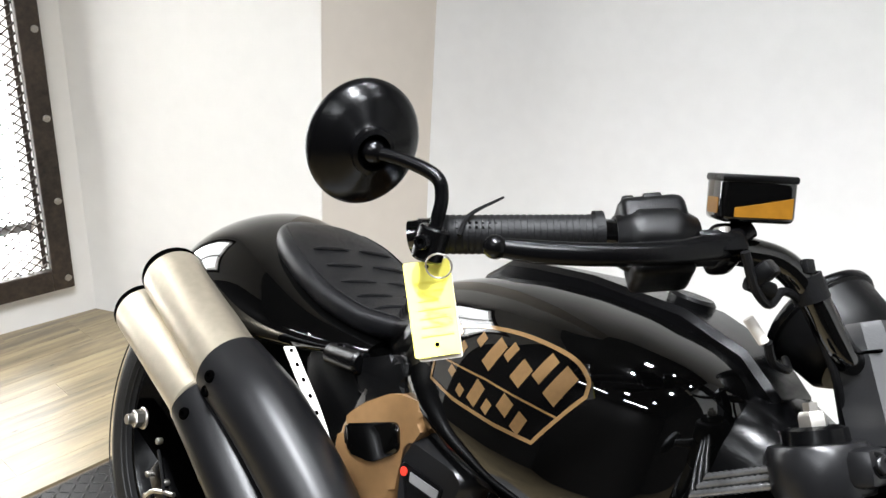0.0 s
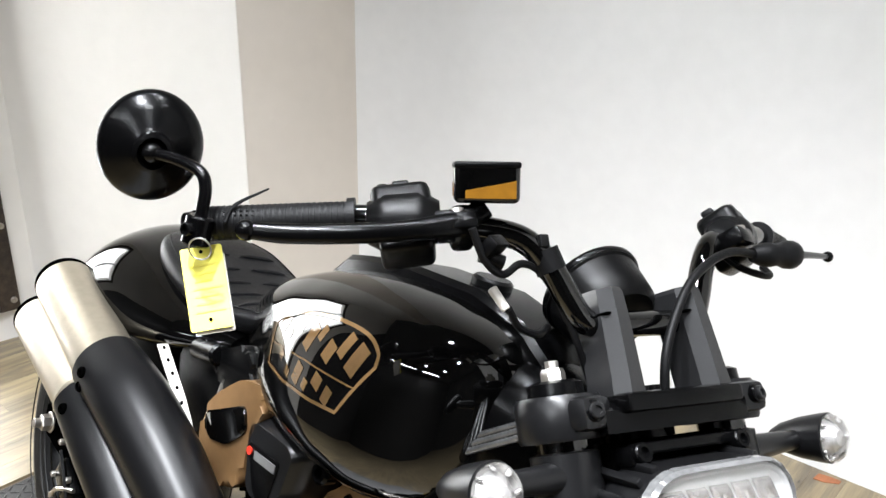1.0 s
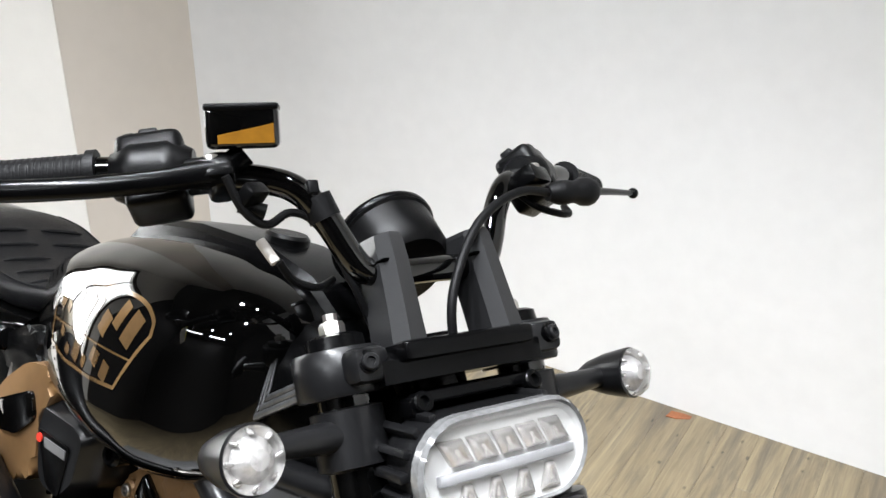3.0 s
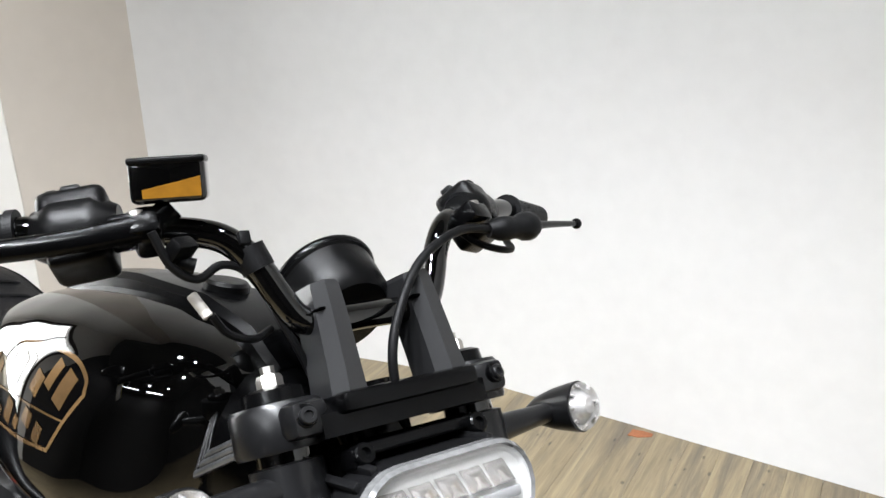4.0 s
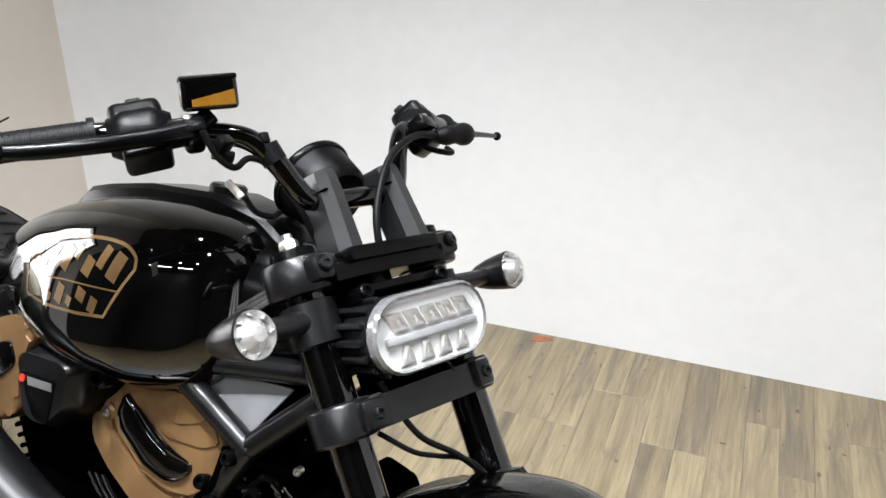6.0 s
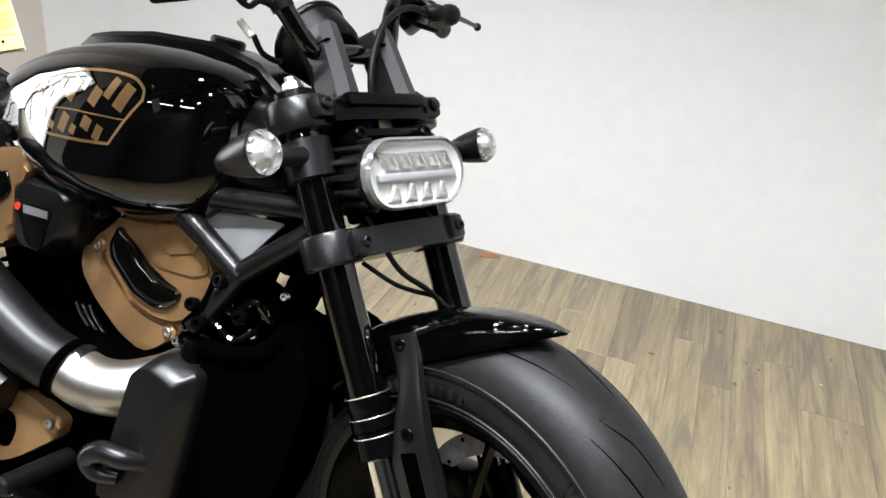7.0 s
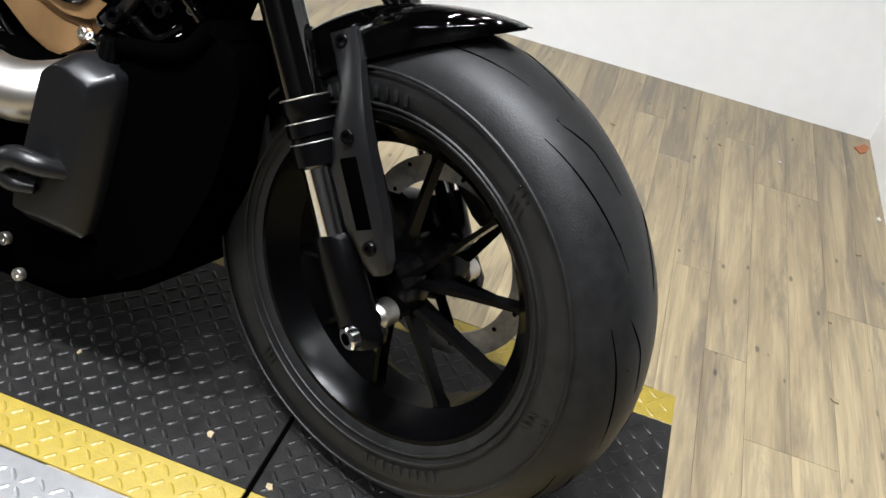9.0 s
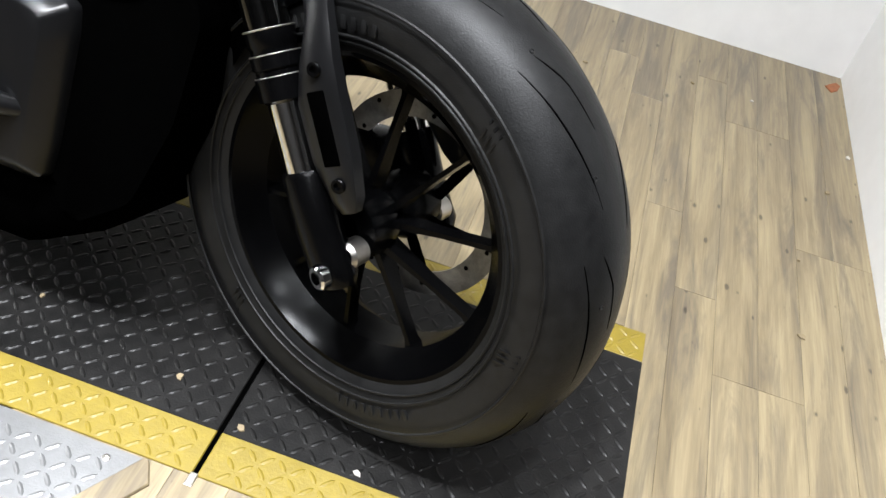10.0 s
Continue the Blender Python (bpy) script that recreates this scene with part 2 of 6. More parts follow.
def frame_to(p, d):
    """A matrix at p whose z runs along d."""
    return Matrix.Translation(p) @ Vector(d).to_track_quat("Z", "Y").to_matrix().to_4x4()


def ring(bm, pts):
    return [bm.verts.new(p) for p in pts]


def bridge(bm, a, b):
    n = len(a)
    for i in range(n):
        bm.faces.new((a[i], a[(i + 1) % n], b[(i + 1) % n], b[i]))


def loft(bm, rings, cap=True):
    rs = [ring(bm, r) for r in rings]
    for a, b in zip(rs, rs[1:]):
        bridge(bm, a, b)
    if cap:
        bm.faces.new(rs[0])
        bm.faces.new(rs[-1][::-1])
    return bm


def cyl(bm, p0, p1, r0, r1=None, seg=24, bev=0.0):
    """A round bar from p0 to p1, its ends rounded by bev."""
    r1 = r0 if r1 is None else r1
    p0, p1 = Vector(p0), Vector(p1)
    L = (p1 - p0).length
    prof = [(max(r0 - bev, 1e-4), 0), (r0, bev), (r1, L - bev), (max(r1 - bev, 1e-4), L)] if bev else [(r0, 0), (r1, L)]
    return lathe(bm, prof, frame_to(p0, p1 - p0), seg, True)


def lathe(bm, prof, m, seg=32, cap=False, closed=False, a0=0.0, a1=360.0):
    """Turns a profile of (radius, height) round the z of m."""
    full = abs(a1 - a0) >= 359.9
    n = seg if full else seg + 1
    cols = []
    for i in range(n):
        a = radians(a0 + (a1 - a0) * i / seg)
        cols.append([bm.verts.new(m @ Vector((r * math.cos(a), r * math.sin(a), h))) for r, h in prof])
    k = len(prof)
    for i in range(seg):
        A, B = cols[i], cols[(i + 1) % n]
        for j in range(k if closed else k - 1):
            bm.faces.new((A[j], B[j], B[(j + 1) % k], A[(j + 1) % k]))
    if cap and full:
        bm.faces.new([c[0] for c in cols][::-1])
        bm.faces.new([c[-1] for c in cols])
    return bm


def curve_pts(pts, per=8):
    """Points along a smooth curve through pts."""
    P = [Vector(p) for p in pts]
    P = [P[0] * 2 - P[1]] + P + [P[-1] * 2 - P[-2]]
    out = []
    for i in range(1, len(P) - 2):
        for j in range(per):
            t = j / per
            a, b, c, d = P[i - 1:i + 3]
            out.append(0.5 * ((2 * b) + (c - a) * t + (2 * a - 5 * b + 4 * c - d) * t * t + (3 * b - a - 3 * c + d) * t ** 3))
    return out + [P[-2]]


def tube(bm, pts, r, seg=14, per=8, smooth=True, flat=1.0):
    """A bar of radius r (a number, or one for each point) along pts."""
    line = curve_pts(pts, per) if smooth else [Vector(p) for p in pts]
    n = len(line)
    radii = [r] * n if not isinstance(r, (list, tuple)) else [float(np.interp(i / (n - 1), np.linspace(0, 1, len(r)), r)) for i in range(n)]
    up = Vector((0.13, 0.21, 0.97))
    rings = []
    for i, p in enumerate(line):
        d = (line[min(i + 1, n - 1)] - line[max(i - 1, 0)]).normalized()
        s = d.cross(up).normalized()
        up = s.cross(d).normalized()
        rings.append([p + radii[i] * (math.cos(a) * s + flat * math.sin(a) * up) for a in (2 * math.pi * k / seg for k in range(seg))])
    return loft(bm, rings)


def prism(bm, poly, depth, m=None, bev=0.0, seg=2, inset=0.0):
    """A plate: the outline poly in x and y, from z 0 to depth, with a rounded rim on its upper side."""
    m = m or Matrix()
    lo = [bm.verts.new(m @ Vector((x, y, 0))) for x, y in poly]
    hi = [bm.verts.new(m @ Vector((x, y, depth))) for x, y in poly]
    bridge(bm, lo, hi)
    bm.faces.new(lo[::-1])
    top = bm.faces.new(hi)
    if bev:
        bmesh.ops.bevel(bm, geom=list({e for e in top.edges} | ({e for v in hi for e in v.link_edges} if bev < 0 else set())), offset=bev, segments=seg, profile=0.5, affect="EDGES", clamp_overlap=True)
    return bm


def side_plate(bm, xz, y0, depth, bev=0.0, seg=2):
    """A plate on the right flank: outline in x and z, its face at y0, going depth inwards."""
    m = Matrix(((1, 0, 0, 0), (0, 0, -1, y0 + depth), (0, 1, 0, 0), (0, 0, 0, 1)))
    return prism(bm, xz, depth, m, bev, seg)


def round_poly(poly, r, n=4):
    """The outline poly with its corners rounded."""
    out, k = [], len(poly)
    for i in range(k):
        p, a, b = Vector(poly[i]), Vector(poly[i - 1]), Vector(poly[(i + 1) % k])
        ra = min(r, (a - p).length * 0.45, (b - p).length * 0.45)
        s, e = p + (a - p).normalized() * ra, p + (b - p).normalized() * ra
        for j in range(n + 1):
            t = j / n
            q = s * (1 - t) ** 2 + p * 2 * t * (1 - t) + e * t * t
            out.append((q.x, q.y))
    return out


def bolt(parent, p, d, r=0.007, h=0.005, material=None, name="bolt"):
    """A socket-head bolt at p, its head along d."""
    bm = bmesh.new()
    f = frame_to(p, d)
    lathe(bm, [(r, -0.004), (r, h * 0.7), (r * 0.85, h), (r * 0.52, h), (r * 0.5, h * 0.25), (0.0004, h * 0.25)], f, 12)
    return part(name, bm, material or M_STEEL, parent)


def slab(name, lo, hi, material, label, category, bev=0.0):
    bm = bmesh.new()
    box(bm, [(a + b) / 2 for a, b in zip(lo, hi)], [b - a for a, b in zip(lo, hi)], bev=bev)
    return tagged(part(name, bm, material, smooth=0), label, category, kind="structure")


# ---- the room ----
NORTH, EAST, WEST, SOUTH = 1.495, 0.935, -3.15, -3.6
FAR_EAST = 2.2
slab("floor", (WEST - 0.2, SOUTH - 0.2, -0.12), (FAR_EAST + 0.2, NORTH + 0.2, -0.0095), M_JOINT, "weathered wood plank floor", "floor")
slab("wall_north", (WEST - 0.12, NORTH, -0.1), (FAR_EAST + 0.12, NORTH + 0.12, CEIL), M_WALL, "plain white painted wall with faint scuffs", "wall")
slab("wall_east", (EAST, -0.1, -0.1), (EAST + 0.12, NORTH, CEIL), M_WALL, "plain white painted side wall", "wall")
slab("wall_far_east", (FAR_EAST, SOUTH, -0.1), (FAR_EAST + 0.12, NORTH, CEIL), M_BACK, "dark showroom wall", "wall")
slab("wall_south", (WEST - 0.12, SOUTH - 0.12, -0.1), (FAR_EAST + 0.12, SOUTH, CEIL), M_BACK, "dark showroom wall far behind the stand", "wall")
slab("ceiling", (WEST - 0.12, SOUTH - 0.12, CEIL), (FAR_EAST + 0.12, NORTH + 0.12, CEIL + 0.1), M_CEIL, "plain dark ceiling", "ceiling")
# west wall, a little out of square, with the opening of the mesh window; its own axes: x into the room, y along it
WM = pose(-2.765, 0.2, 0, 0, 0, -5)
WY0, WY1, WZ0, WZ1 = -0.70, 0.125, 0.185, 1.9
bm = bmesh.new()
box(bm, (-0.06, WY0 - 0.16, CEIL / 2 - 0.05), (0.12, 0.32, CEIL + 0.1))
box(bm, (-0.06, (WY1 + 1.3) / 2, CEIL / 2 - 0.05), (0.12, 1.3 - WY1, CEIL + 0.1))
box(bm, (-0.06, (WY0 + WY1) / 2, (WZ0 - 0.1) / 2), (0.12, WY1 - WY0, WZ0 + 0.1))
box(bm, (-0.06, (WY0 + WY1) / 2, (WZ1 + CEIL) / 2), (0.12, WY1 - WY0, CEIL - WZ1))
tagged(part("wall_west", bm, M_CREAM, smooth=0, m=WM), "white painted wall with a steel mesh window", "wall", kind="structure")
bm = bmesh.new()
box(bm, (-0.06, (-3.9 + WY0 - 0.323) / 2, CEIL / 2 - 0.05), (0.12, WY0 - 0.323 + 3.9, CEIL + 0.1))
tagged(part("wall_southwest", bm, M_BACK, smooth=0, m=WM), "dark showroom wall beyond the mesh window", "wall", kind="structure")


def upright(name, poly, material, label):
    """A wall of any plan, from below the floor to the ceiling."""
    bm = bmesh.new()
    prism(bm, poly, CEIL + 0.1, pose(0, 0, -0.1))
    return tagged(part(name, bm, material, smooth=0), label, "wall", kind="structure")


# pier between the window wall and the white wall
PL, PR = (-1.984, 0.824), (-1.929, 1.226)
# the side is coloured darker for its shade; a paler facing covers the front
upright("wall_pier", [PL, PR, (-2.9, 1.49), (-2.9, 0.46), (-2.744, 0.46)], M_PIER_SHADE, "painted pier standing out from the wall, its shaded side toned darker")
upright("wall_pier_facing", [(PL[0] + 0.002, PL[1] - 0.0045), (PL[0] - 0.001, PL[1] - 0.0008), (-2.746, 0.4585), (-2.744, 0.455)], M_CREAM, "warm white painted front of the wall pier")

# curved white backing that runs from the pier into the north wall
bm = bmesh.new()
prev = None
for i in range(29):
    t = i / 28
    px_, py_ = PR[0] - 0.006 + 1.25 * t, PR[1] - 0.004 + (NORTH + 0.004 - PR[1] + 0.004) * (1 - (1 - t) ** 2)
    q = [bm.verts.new((px_, py_, -0.1)), bm.verts.new((px_, py_, CEIL)), bm.verts.new((px_, py_ + 0.03, CEIL)), bm.verts.new((px_, py_ + 0.03, -0.1))]
    if prev:
        for k in range(4):
            bm.faces.new((prev[k], prev[(k + 1) % 4], q[(k + 1) % 4], q[k]))
    prev = q
tagged(part("wall_curve", bm, M_WALL, smooth=40), "white curved backing joining the pier and the wall", "wall", kind="structure")

# window: steel frame, expanded metal, bright backing
win = empty("window_1", WM, "dark worn steel framed window covered with expanded metal mesh", "window", kind="structure")
for nm, c, s in (("window_frame", (0.012, WY1 + 0.0325, (WZ0 + WZ1) / 2), (0.03, 0.065, WZ1 - WZ0 + 0.146)), ("window_frame", (0.012, WY0 - 0.0325, (WZ0 + WZ1) / 2), (0.03, 0.065, WZ1 - WZ0 + 0.146)),
                 ("window_frame", (0.012, (WY0 + WY1) / 2, WZ0 - 0.0365), (0.03, WY1 - WY0, 0.073)), ("window_frame", (0.012, (WY0 + WY1) / 2, WZ1 + 0.0365), (0.03, WY1 - WY0, 0.073))):
    bm = bmesh.new()
    box(bm, c, s, bev=0.004)
    f = part(nm, bm, M_RUST, win, smooth=0)
for k in range(8):
    bolt(win, (0.027, WY1 + 0.046, 0.15 + k * 0.265), (1, 0, 0), 0.011, 0.006, M_STEEL, "screw")
for k in range(3):
    bolt(win, (0.027, WY1 - 0.22 - k * 0.3, WZ0 - 0.058), (1, 0, 0), 0.011, 0.006, M_STEEL, "screw")
bm = bmesh.new()
box(bm, (0, (WY0 + WY1) / 2, (WZ0 + WZ1) / 2), (0.004, WY1 - WY0 + 0.1, WZ1 - WZ0 + 0.1), (0, 0, 0))
part("backing", bm, M_LIGHTBOX, win, "bright daylit backing", 0, pose(-0.16, 0, 0))
# expanded metal: zigzag strands
V, Fc = [], []
PW, PH, TH = 0.038, 0.0145, 0.0035


def strand(pts, w, t):
    for (y0, z0), (y1, z1) in zip(pts, pts[1:]):
        d = Vector((y1 - y0, z1 - z0)).normalized() * w / 2
        n0 = len(V)
        for x in (0, t):
            V.extend([(x, y0 - d.y, z0 + d.x), (x, y0 + d.y, z0 - d.x), (x, y1 + d.y, z1 - d.x), (x, y1 - d.y, z1 + d.x)])
        Fc.extend([(n0, n0 + 1, n0 + 2, n0 + 3), (n0 + 7, n0 + 6, n0 + 5, n0 + 4), (n0, n0 + 3, n0 + 7, n0 + 4), (n0 + 1, n0 + 5, n0 + 6, n0 + 2)])


z = WZ0
row = 0
while z < WZ1:
    y, pts = WY1, []
    k = 0
    while y > WY0:
        pts.append((y, z + (PH / 2 if (k + row) % 2 else -PH / 2)))
        y -= PW / 2
        k += 1
    strand(pts, 0.0040, 0.003)
    z += PH
    row += 1
me = bpy.data.meshes.new("mesh_screen")
me.from_pydata(V, [], Fc)
me.materials.append(M_RUST)
ob = new("mesh_screen", me)
ob.parent = win
tagged(ob, "dark expanded metal screen", kind="stuff")
# timber inside the reveal behind the mesh
bm = bmesh.new()
box(bm, (-0.06, WY1 - 0.008, (WZ0 + WZ1) / 2), (0.10, 0.014, WZ1 - WZ0), bev=0.002)
part("reveal", bm, M_RUST, win, "worn timber reveal", 0)
bm = bmesh.new()
box(bm, (-0.09, (WY0 + WY1) / 2, 0.31), (0.02, WY1 - WY0 - 0.03, 0.03))
part("inner_bar", bm, M_GREY, win, "pale bar behind the mesh", 0)
bm = bmesh.new()
box(bm, (-0.03, -0.30, (WZ0 + WZ1) / 2), (0.03, 0.035, WZ1 - WZ0), bev=0.003)
part("mullion", bm, M_RUST, win, "dark steel upright behind the mesh", 0)

# ceiling fixtures behind the lamps
for x, y, _ in SPOTS:
    bm = bmesh.new()
    lathe(bm, [(0.075, 0.06), (0.085, 0.055), (0.085, 0.0), (0.075, -0.005), (0.072, 0.03), (0.0005, 0.03)], pose(x, y, CEIL - 0.05), 24)
    tagged(part("ceiling_spot", bm, M_MATTE), "small round black ceiling spotlight", "lamp", "ceiling spotlights")

# ---- the motorcycle ----
# body axes: x ahead, y to its left, z up; it leans on its stand and stands a little askew
TB = pose(0.011, -0.211, 0, 0, 0, -7) @ pose(0, 0, 0, -19, 0, 0)
# steered axes: x ahead, y left, z up along the fork, at the top yoke
SL = Matrix(((0.8274, 0.2409, -0.5073, -0.3352), (-0.2803, 0.9599, -0.0015, -0.0084), (0.4866, 0.1434, 0.8618, 0.9257), (0, 0, 0, 1)))
bike = empty("motorcycle", TB, "black cruiser motorcycle with bronze engine covers leaning on its stand", "motorcycle")


def superring(x, hw, zt, zb, zm, n=28, p=2.3, y0=0.0, low=None):
    """A cross-section at x: half width hw, top zt, bottom zb, widest at zm."""
    out = []
    for i in range(n):
        a = 2 * math.pi * i / n
        c, s = math.cos(a), math.sin(a)
        if low and s < 0:
            p_ = low
        else:
            p_ = p
        cc, ss = math.copysign(abs(c) ** (2 / p_), c), math.copysign(abs(s) ** (2 / p_), s)
        out.append((x, y0 + hw * cc, zm + ss * ((zt - zm) if s > 0 else (zm - zb))))
    return out


def interp_rows(rows, n):
    """Rows of numbers read smoothly at n even steps of their first column."""
    a = np.array(rows)
    xs = np.linspace(a[0, 0], a[-1, 0], n)
    sgn = 1 if a[-1, 0] > a[0, 0] else -1
    res = []
    for x in xs:
        res.append([x] + [float(np.interp(sgn * x, sgn * a[:, 0], a[:, k])) for k in range(1, a.shape[1])])
    r = np.array(res)
    for _ in range(3):
        r[1:-1, 1:] = 0.25 * r[:-2, 1:] + 0.5 * r[1:-1, 1:] + 0.25 * r[2:, 1:]
    return r.tolist()


# -- tank
TANK = [(-0.476, 0.075, 0.90, 0.785, 0.845), (-0.482, 0.105, 0.918, 0.755, 0.84), (-0.505, 0.142, 0.938, 0.72, 0.83), (-0.55, 0.170, 0.951, 0.695, 0.81), (-0.62, 0.186, 0.956, 0.68, 0.797), (-0.70, 0.183, 0.952, 0.675, 0.79),
        (-0.78, 0.170, 0.939, 0.677, 0.785), (-0.86, 0.150, 0.917, 0.683, 0.782), (-0.93, 0.126, 0.888, 0.70, 0.782), (-0.98, 0.102, 0.858, 0.722, 0.782), (-1.015, 0.072, 0.832, 0.745, 0.785), (-1.035, 0.04, 0.812, 0.762, 0.785)]
TROWS = interp_rows(TANK, 44)
TANK_P = 3.0


def tank_surface(x, z):
    """The half width of the tank at x and height z."""
    i = min(range(len(TROWS) - 1), key=lambda k: abs((TROWS[k][0] + TROWS[k + 1][0]) / 2 - x))
    ra, rb = TROWS[i], TROWS[i + 1]
    f = (x - ra[0]) / (rb[0] - ra[0])
    hw, zt, zb, zm = (a + (b - a) * f for a, b in zip(ra[1:], rb[1:]))
    k = min(1, abs((z - zm) / ((zt - zm) if z > zm else (zm - zb))))
    q = TANK_P if z > zm else 3.3
    return hw * (1 - k ** q) ** (1 / q)


bm = bmesh.new()
loft(bm, [superring(*r, n=160, p=TANK_P, low=3.3) for r in TROWS])
tank = part("tank", bm, M_GLOSS, bike, "gloss black fuel tank", 50)
# console strip along the top
bm = bmesh.new()
CON = [(-0.47, 0.05, 0.925, 0.88), (-0.52, 0.056, 0.958, 0.90), (-0.60, 0.058, 0.973, 0.92), (-0.73, 0.055, 0.966, 0.91), (-0.82, 0.048, 0.950, 0.89), (-0.868, 0.040, 0.938, 0.88), (-0.91, 0.03, 0.903, 0.87)]
loft(bm, [[(x, -hw, zb), (x, -hw * 0.96, zt - 0.008), (x, -hw * 0.8, zt), (x, hw * 0.8, zt), (x, hw * 0.96, zt - 0.008), (x, hw, zb)] for x, hw, zt, zb in CON])
part("tank_console", bm, M_SATIN, bike, "satin black console strip", 30)
bm = bmesh.new()
lathe(bm, [(0.028, 0), (0.028, 0.012), (0.024, 0.016), (0.0004, 0.016)], pose(-0.62, 0, 0.968), 24)
part("filler_cap", bm, M_MATTE, bike)
# front cowl between tank and steering head
bm = bmesh.new()
loft(bm, [superring(x, hw, zt, zb, zm, 20, 2.6) for x, hw, zt, zb, zm in ((-0.56, 0.10, 0.93, 0.76, 0.84), (-0.47, 0.105, 0.925, 0.74, 0.83), (-0.41, 0.085, 0.905, 0.74, 0.82), (-0.375, 0.055, 0.88, 0.75, 0.81))])
part("head_cowl", bm, M_SATIN, bike, "satin black shroud round the steering head")


# emblem: outline and broad letter-like bars, laid on the curved flank
def flank(x, z, out=0.0015):
    h = tank_surface(x, z)
    return (x, -h - out, z)


EM = [(-0.845, 0.835), (-0.80, 0.866), (-0.72, 0.890), (-0.645, 0.896), (-0.612, 0.885), (-0.605, 0.868), (-0.645, 0.795), (-0.70, 0.787), (-0.78, 0.780), (-0.835, 0.782)]


def flank_strip(bm, line, width, out):
    """A flat band along a line on the tank's flank."""
    pts = [Vector(p) for p in line]
    fine = []
    for a, b in zip(pts, pts[1:]):
        n = max(2, int((b - a).length / 0.008))
        fine += [a.lerp(b, i / n) for i in range(n)]
    fine.append(pts[-1])
    prev = None
    for i, p in enumerate(fine):
        d = (fine[min(i + 1, len(fine) - 1)] - fine[max(i - 1, 0)]).normalized() * width / 2
        q = [bm.verts.new(flank(p.x - d.y * k, p.y + d.x * k, out)) for k in (1, 0.5, 0, -0.5, -1)]
        if prev:
            for k in range(4):
                bm.faces.new((prev[k], prev[k + 1], q[k + 1], q[k]))
        prev = q


rim = curve_pts([(x, z, 0) for x, z in EM[:6]], 6)
rim = [(p.x, p.y) for p in rim] + EM[6:] + [EM[0]]
bm = bmesh.new()
flank_strip(bm, rim, 0.0045, 0.0008)
part("emblem_rim", bm, M_GOLD, tank, "gold emblem outline", 60)
bm = bmesh.new()
flank_strip(bm, [(-0.842, 0.812), (-0.735, 0.826), (-0.625, 0.834)], 0.0025, 0.0008)
part("emblem_bar", bm, M_GOLD, tank, "thin gold emblem bar", 60)


def mark(x0, z0, h, width, lean=0.15):
    """A plain slanted bar on the flank."""
    bm = bmesh.new()
    flank_strip(bm, [(x0, z0), (x0 + lean * h, z0 + h)], width, 0.0006)
    return part("emblem_mark", bm, M_GOLD, tank, smooth=60)


# two rows of plain slanted blocks
UP = ((0.017, 0.0, 1.0), (0.013, 0.0, 0.42), (0.013, 0.58, 1.0), (0.018, 0.0, 1.0), (0.012, 0.5, 1.0), (0.019, 0.0, 0.62), (0.015, 0.3, 1.0), (0.021, 0.0, 0.8))
for i, (wd, lo, hi) in enumerate(UP):
    h = 0.026 + 0.0030 * i
    mark(-0.822 + i * 0.0255, 0.833 + 0.0018 * i + lo * h, (hi - lo) * h, wd, 0.35)
for i, (wd, lo, hi) in enumerate(UP[1:7]):
    h = 0.026 + 0.001 * i
    mark(-0.800 + i * 0.0255, 0.788 + 0.0013 * i + (1 - hi) * h, (hi - lo) * h, wd, 0.30)

# -- seat and tail
SEAT = [(-0.90, 0.035, 0.830, 0.79, 0.815), (-0.93, 0.058, 0.822, 0.775, 0.805), (-0.99, 0.085, 0.805, 0.755, 0.785), (-1.06, 0.110, 0.795, 0.74, 0.775), (-1.13, 0.125, 0.802, 0.742, 0.78), (-1.20, 0.130, 0.820, 0.758, 0.795),
        (-1.27, 0.122, 0.840, 0.775, 0.81), (-1.33, 0.095, 0.846, 0.79, 0.82), (-1.365, 0.055, 0.838, 0.80, 0.82)]
SROWS = interp_rows(SEAT, 40)
bm = bmesh.new()
loft(bm, [superring(*r, n=40, p=2.7) for r in SROWS])
seat = part("seat", bm, M_SEAT, bike, "black vinyl solo seat with stitched ribs", 50)


def seat_top(x, y):
    r = min(SROWS, key=lambda q: abs(q[0] - x))
    _, hw, zt, zb, zm = r
    k = min(0.999, abs(y / hw))
    return zm + (zt - zm) * (1 - k ** 2.7) ** (1 / 2.7)


for sgn in (-1, 1):
    for k in range(5):
        x0 = -1.05 - k * 0.045
        bm = bmesh.new()
        tube(bm, [(x0 + 0.01 * abs(t), t * sgn, seat_top(x0, t) + 0.0005) for t in (0.012, 0.03, 0.05, 0.07, 0.085)], [0.001, 0.0035, 0.0035, 0.0035, 0.001], 8, 3)
        part("seat_rib", bm, M_SEAT, seat)
bm = bmesh.new()
edge = [(x, hw * 0.86) for x, hw, *_ in SROWS[3:-4]]
for sgn in (-1, 1):
    tube(bm, [(x, sgn * y, seat_top(x, y) + 0.0008) for x, y in edge], 0.0016, 6, 1)
part("piping", bm, M_RUBBER, seat, "dark seat piping")
bm = bmesh.new()
TAIL = [(-1.02, 0.10, 0.765, 0.715, 0.735), (-1.10, 0.150, 0.777, 0.685, 0.718), (-1.20, 0.186, 0.802, 0.660, 0.702), (-1.30, 0.205, 0.832, 0.648, 0.700), (-1.38, 0.206, 0.848, 0.645, 0.702), (-1.45, 0.186, 0.832, 0.648, 0.704), (-1.52, 0.140, 0.785, 0.655, 0.700), (-1.575, 0.07, 0.735, 0.668, 0.698)]
loft(bm, [superring(*r, n=40, p=1.75, low=2.8) for r in interp_rows(TAIL, 30)])
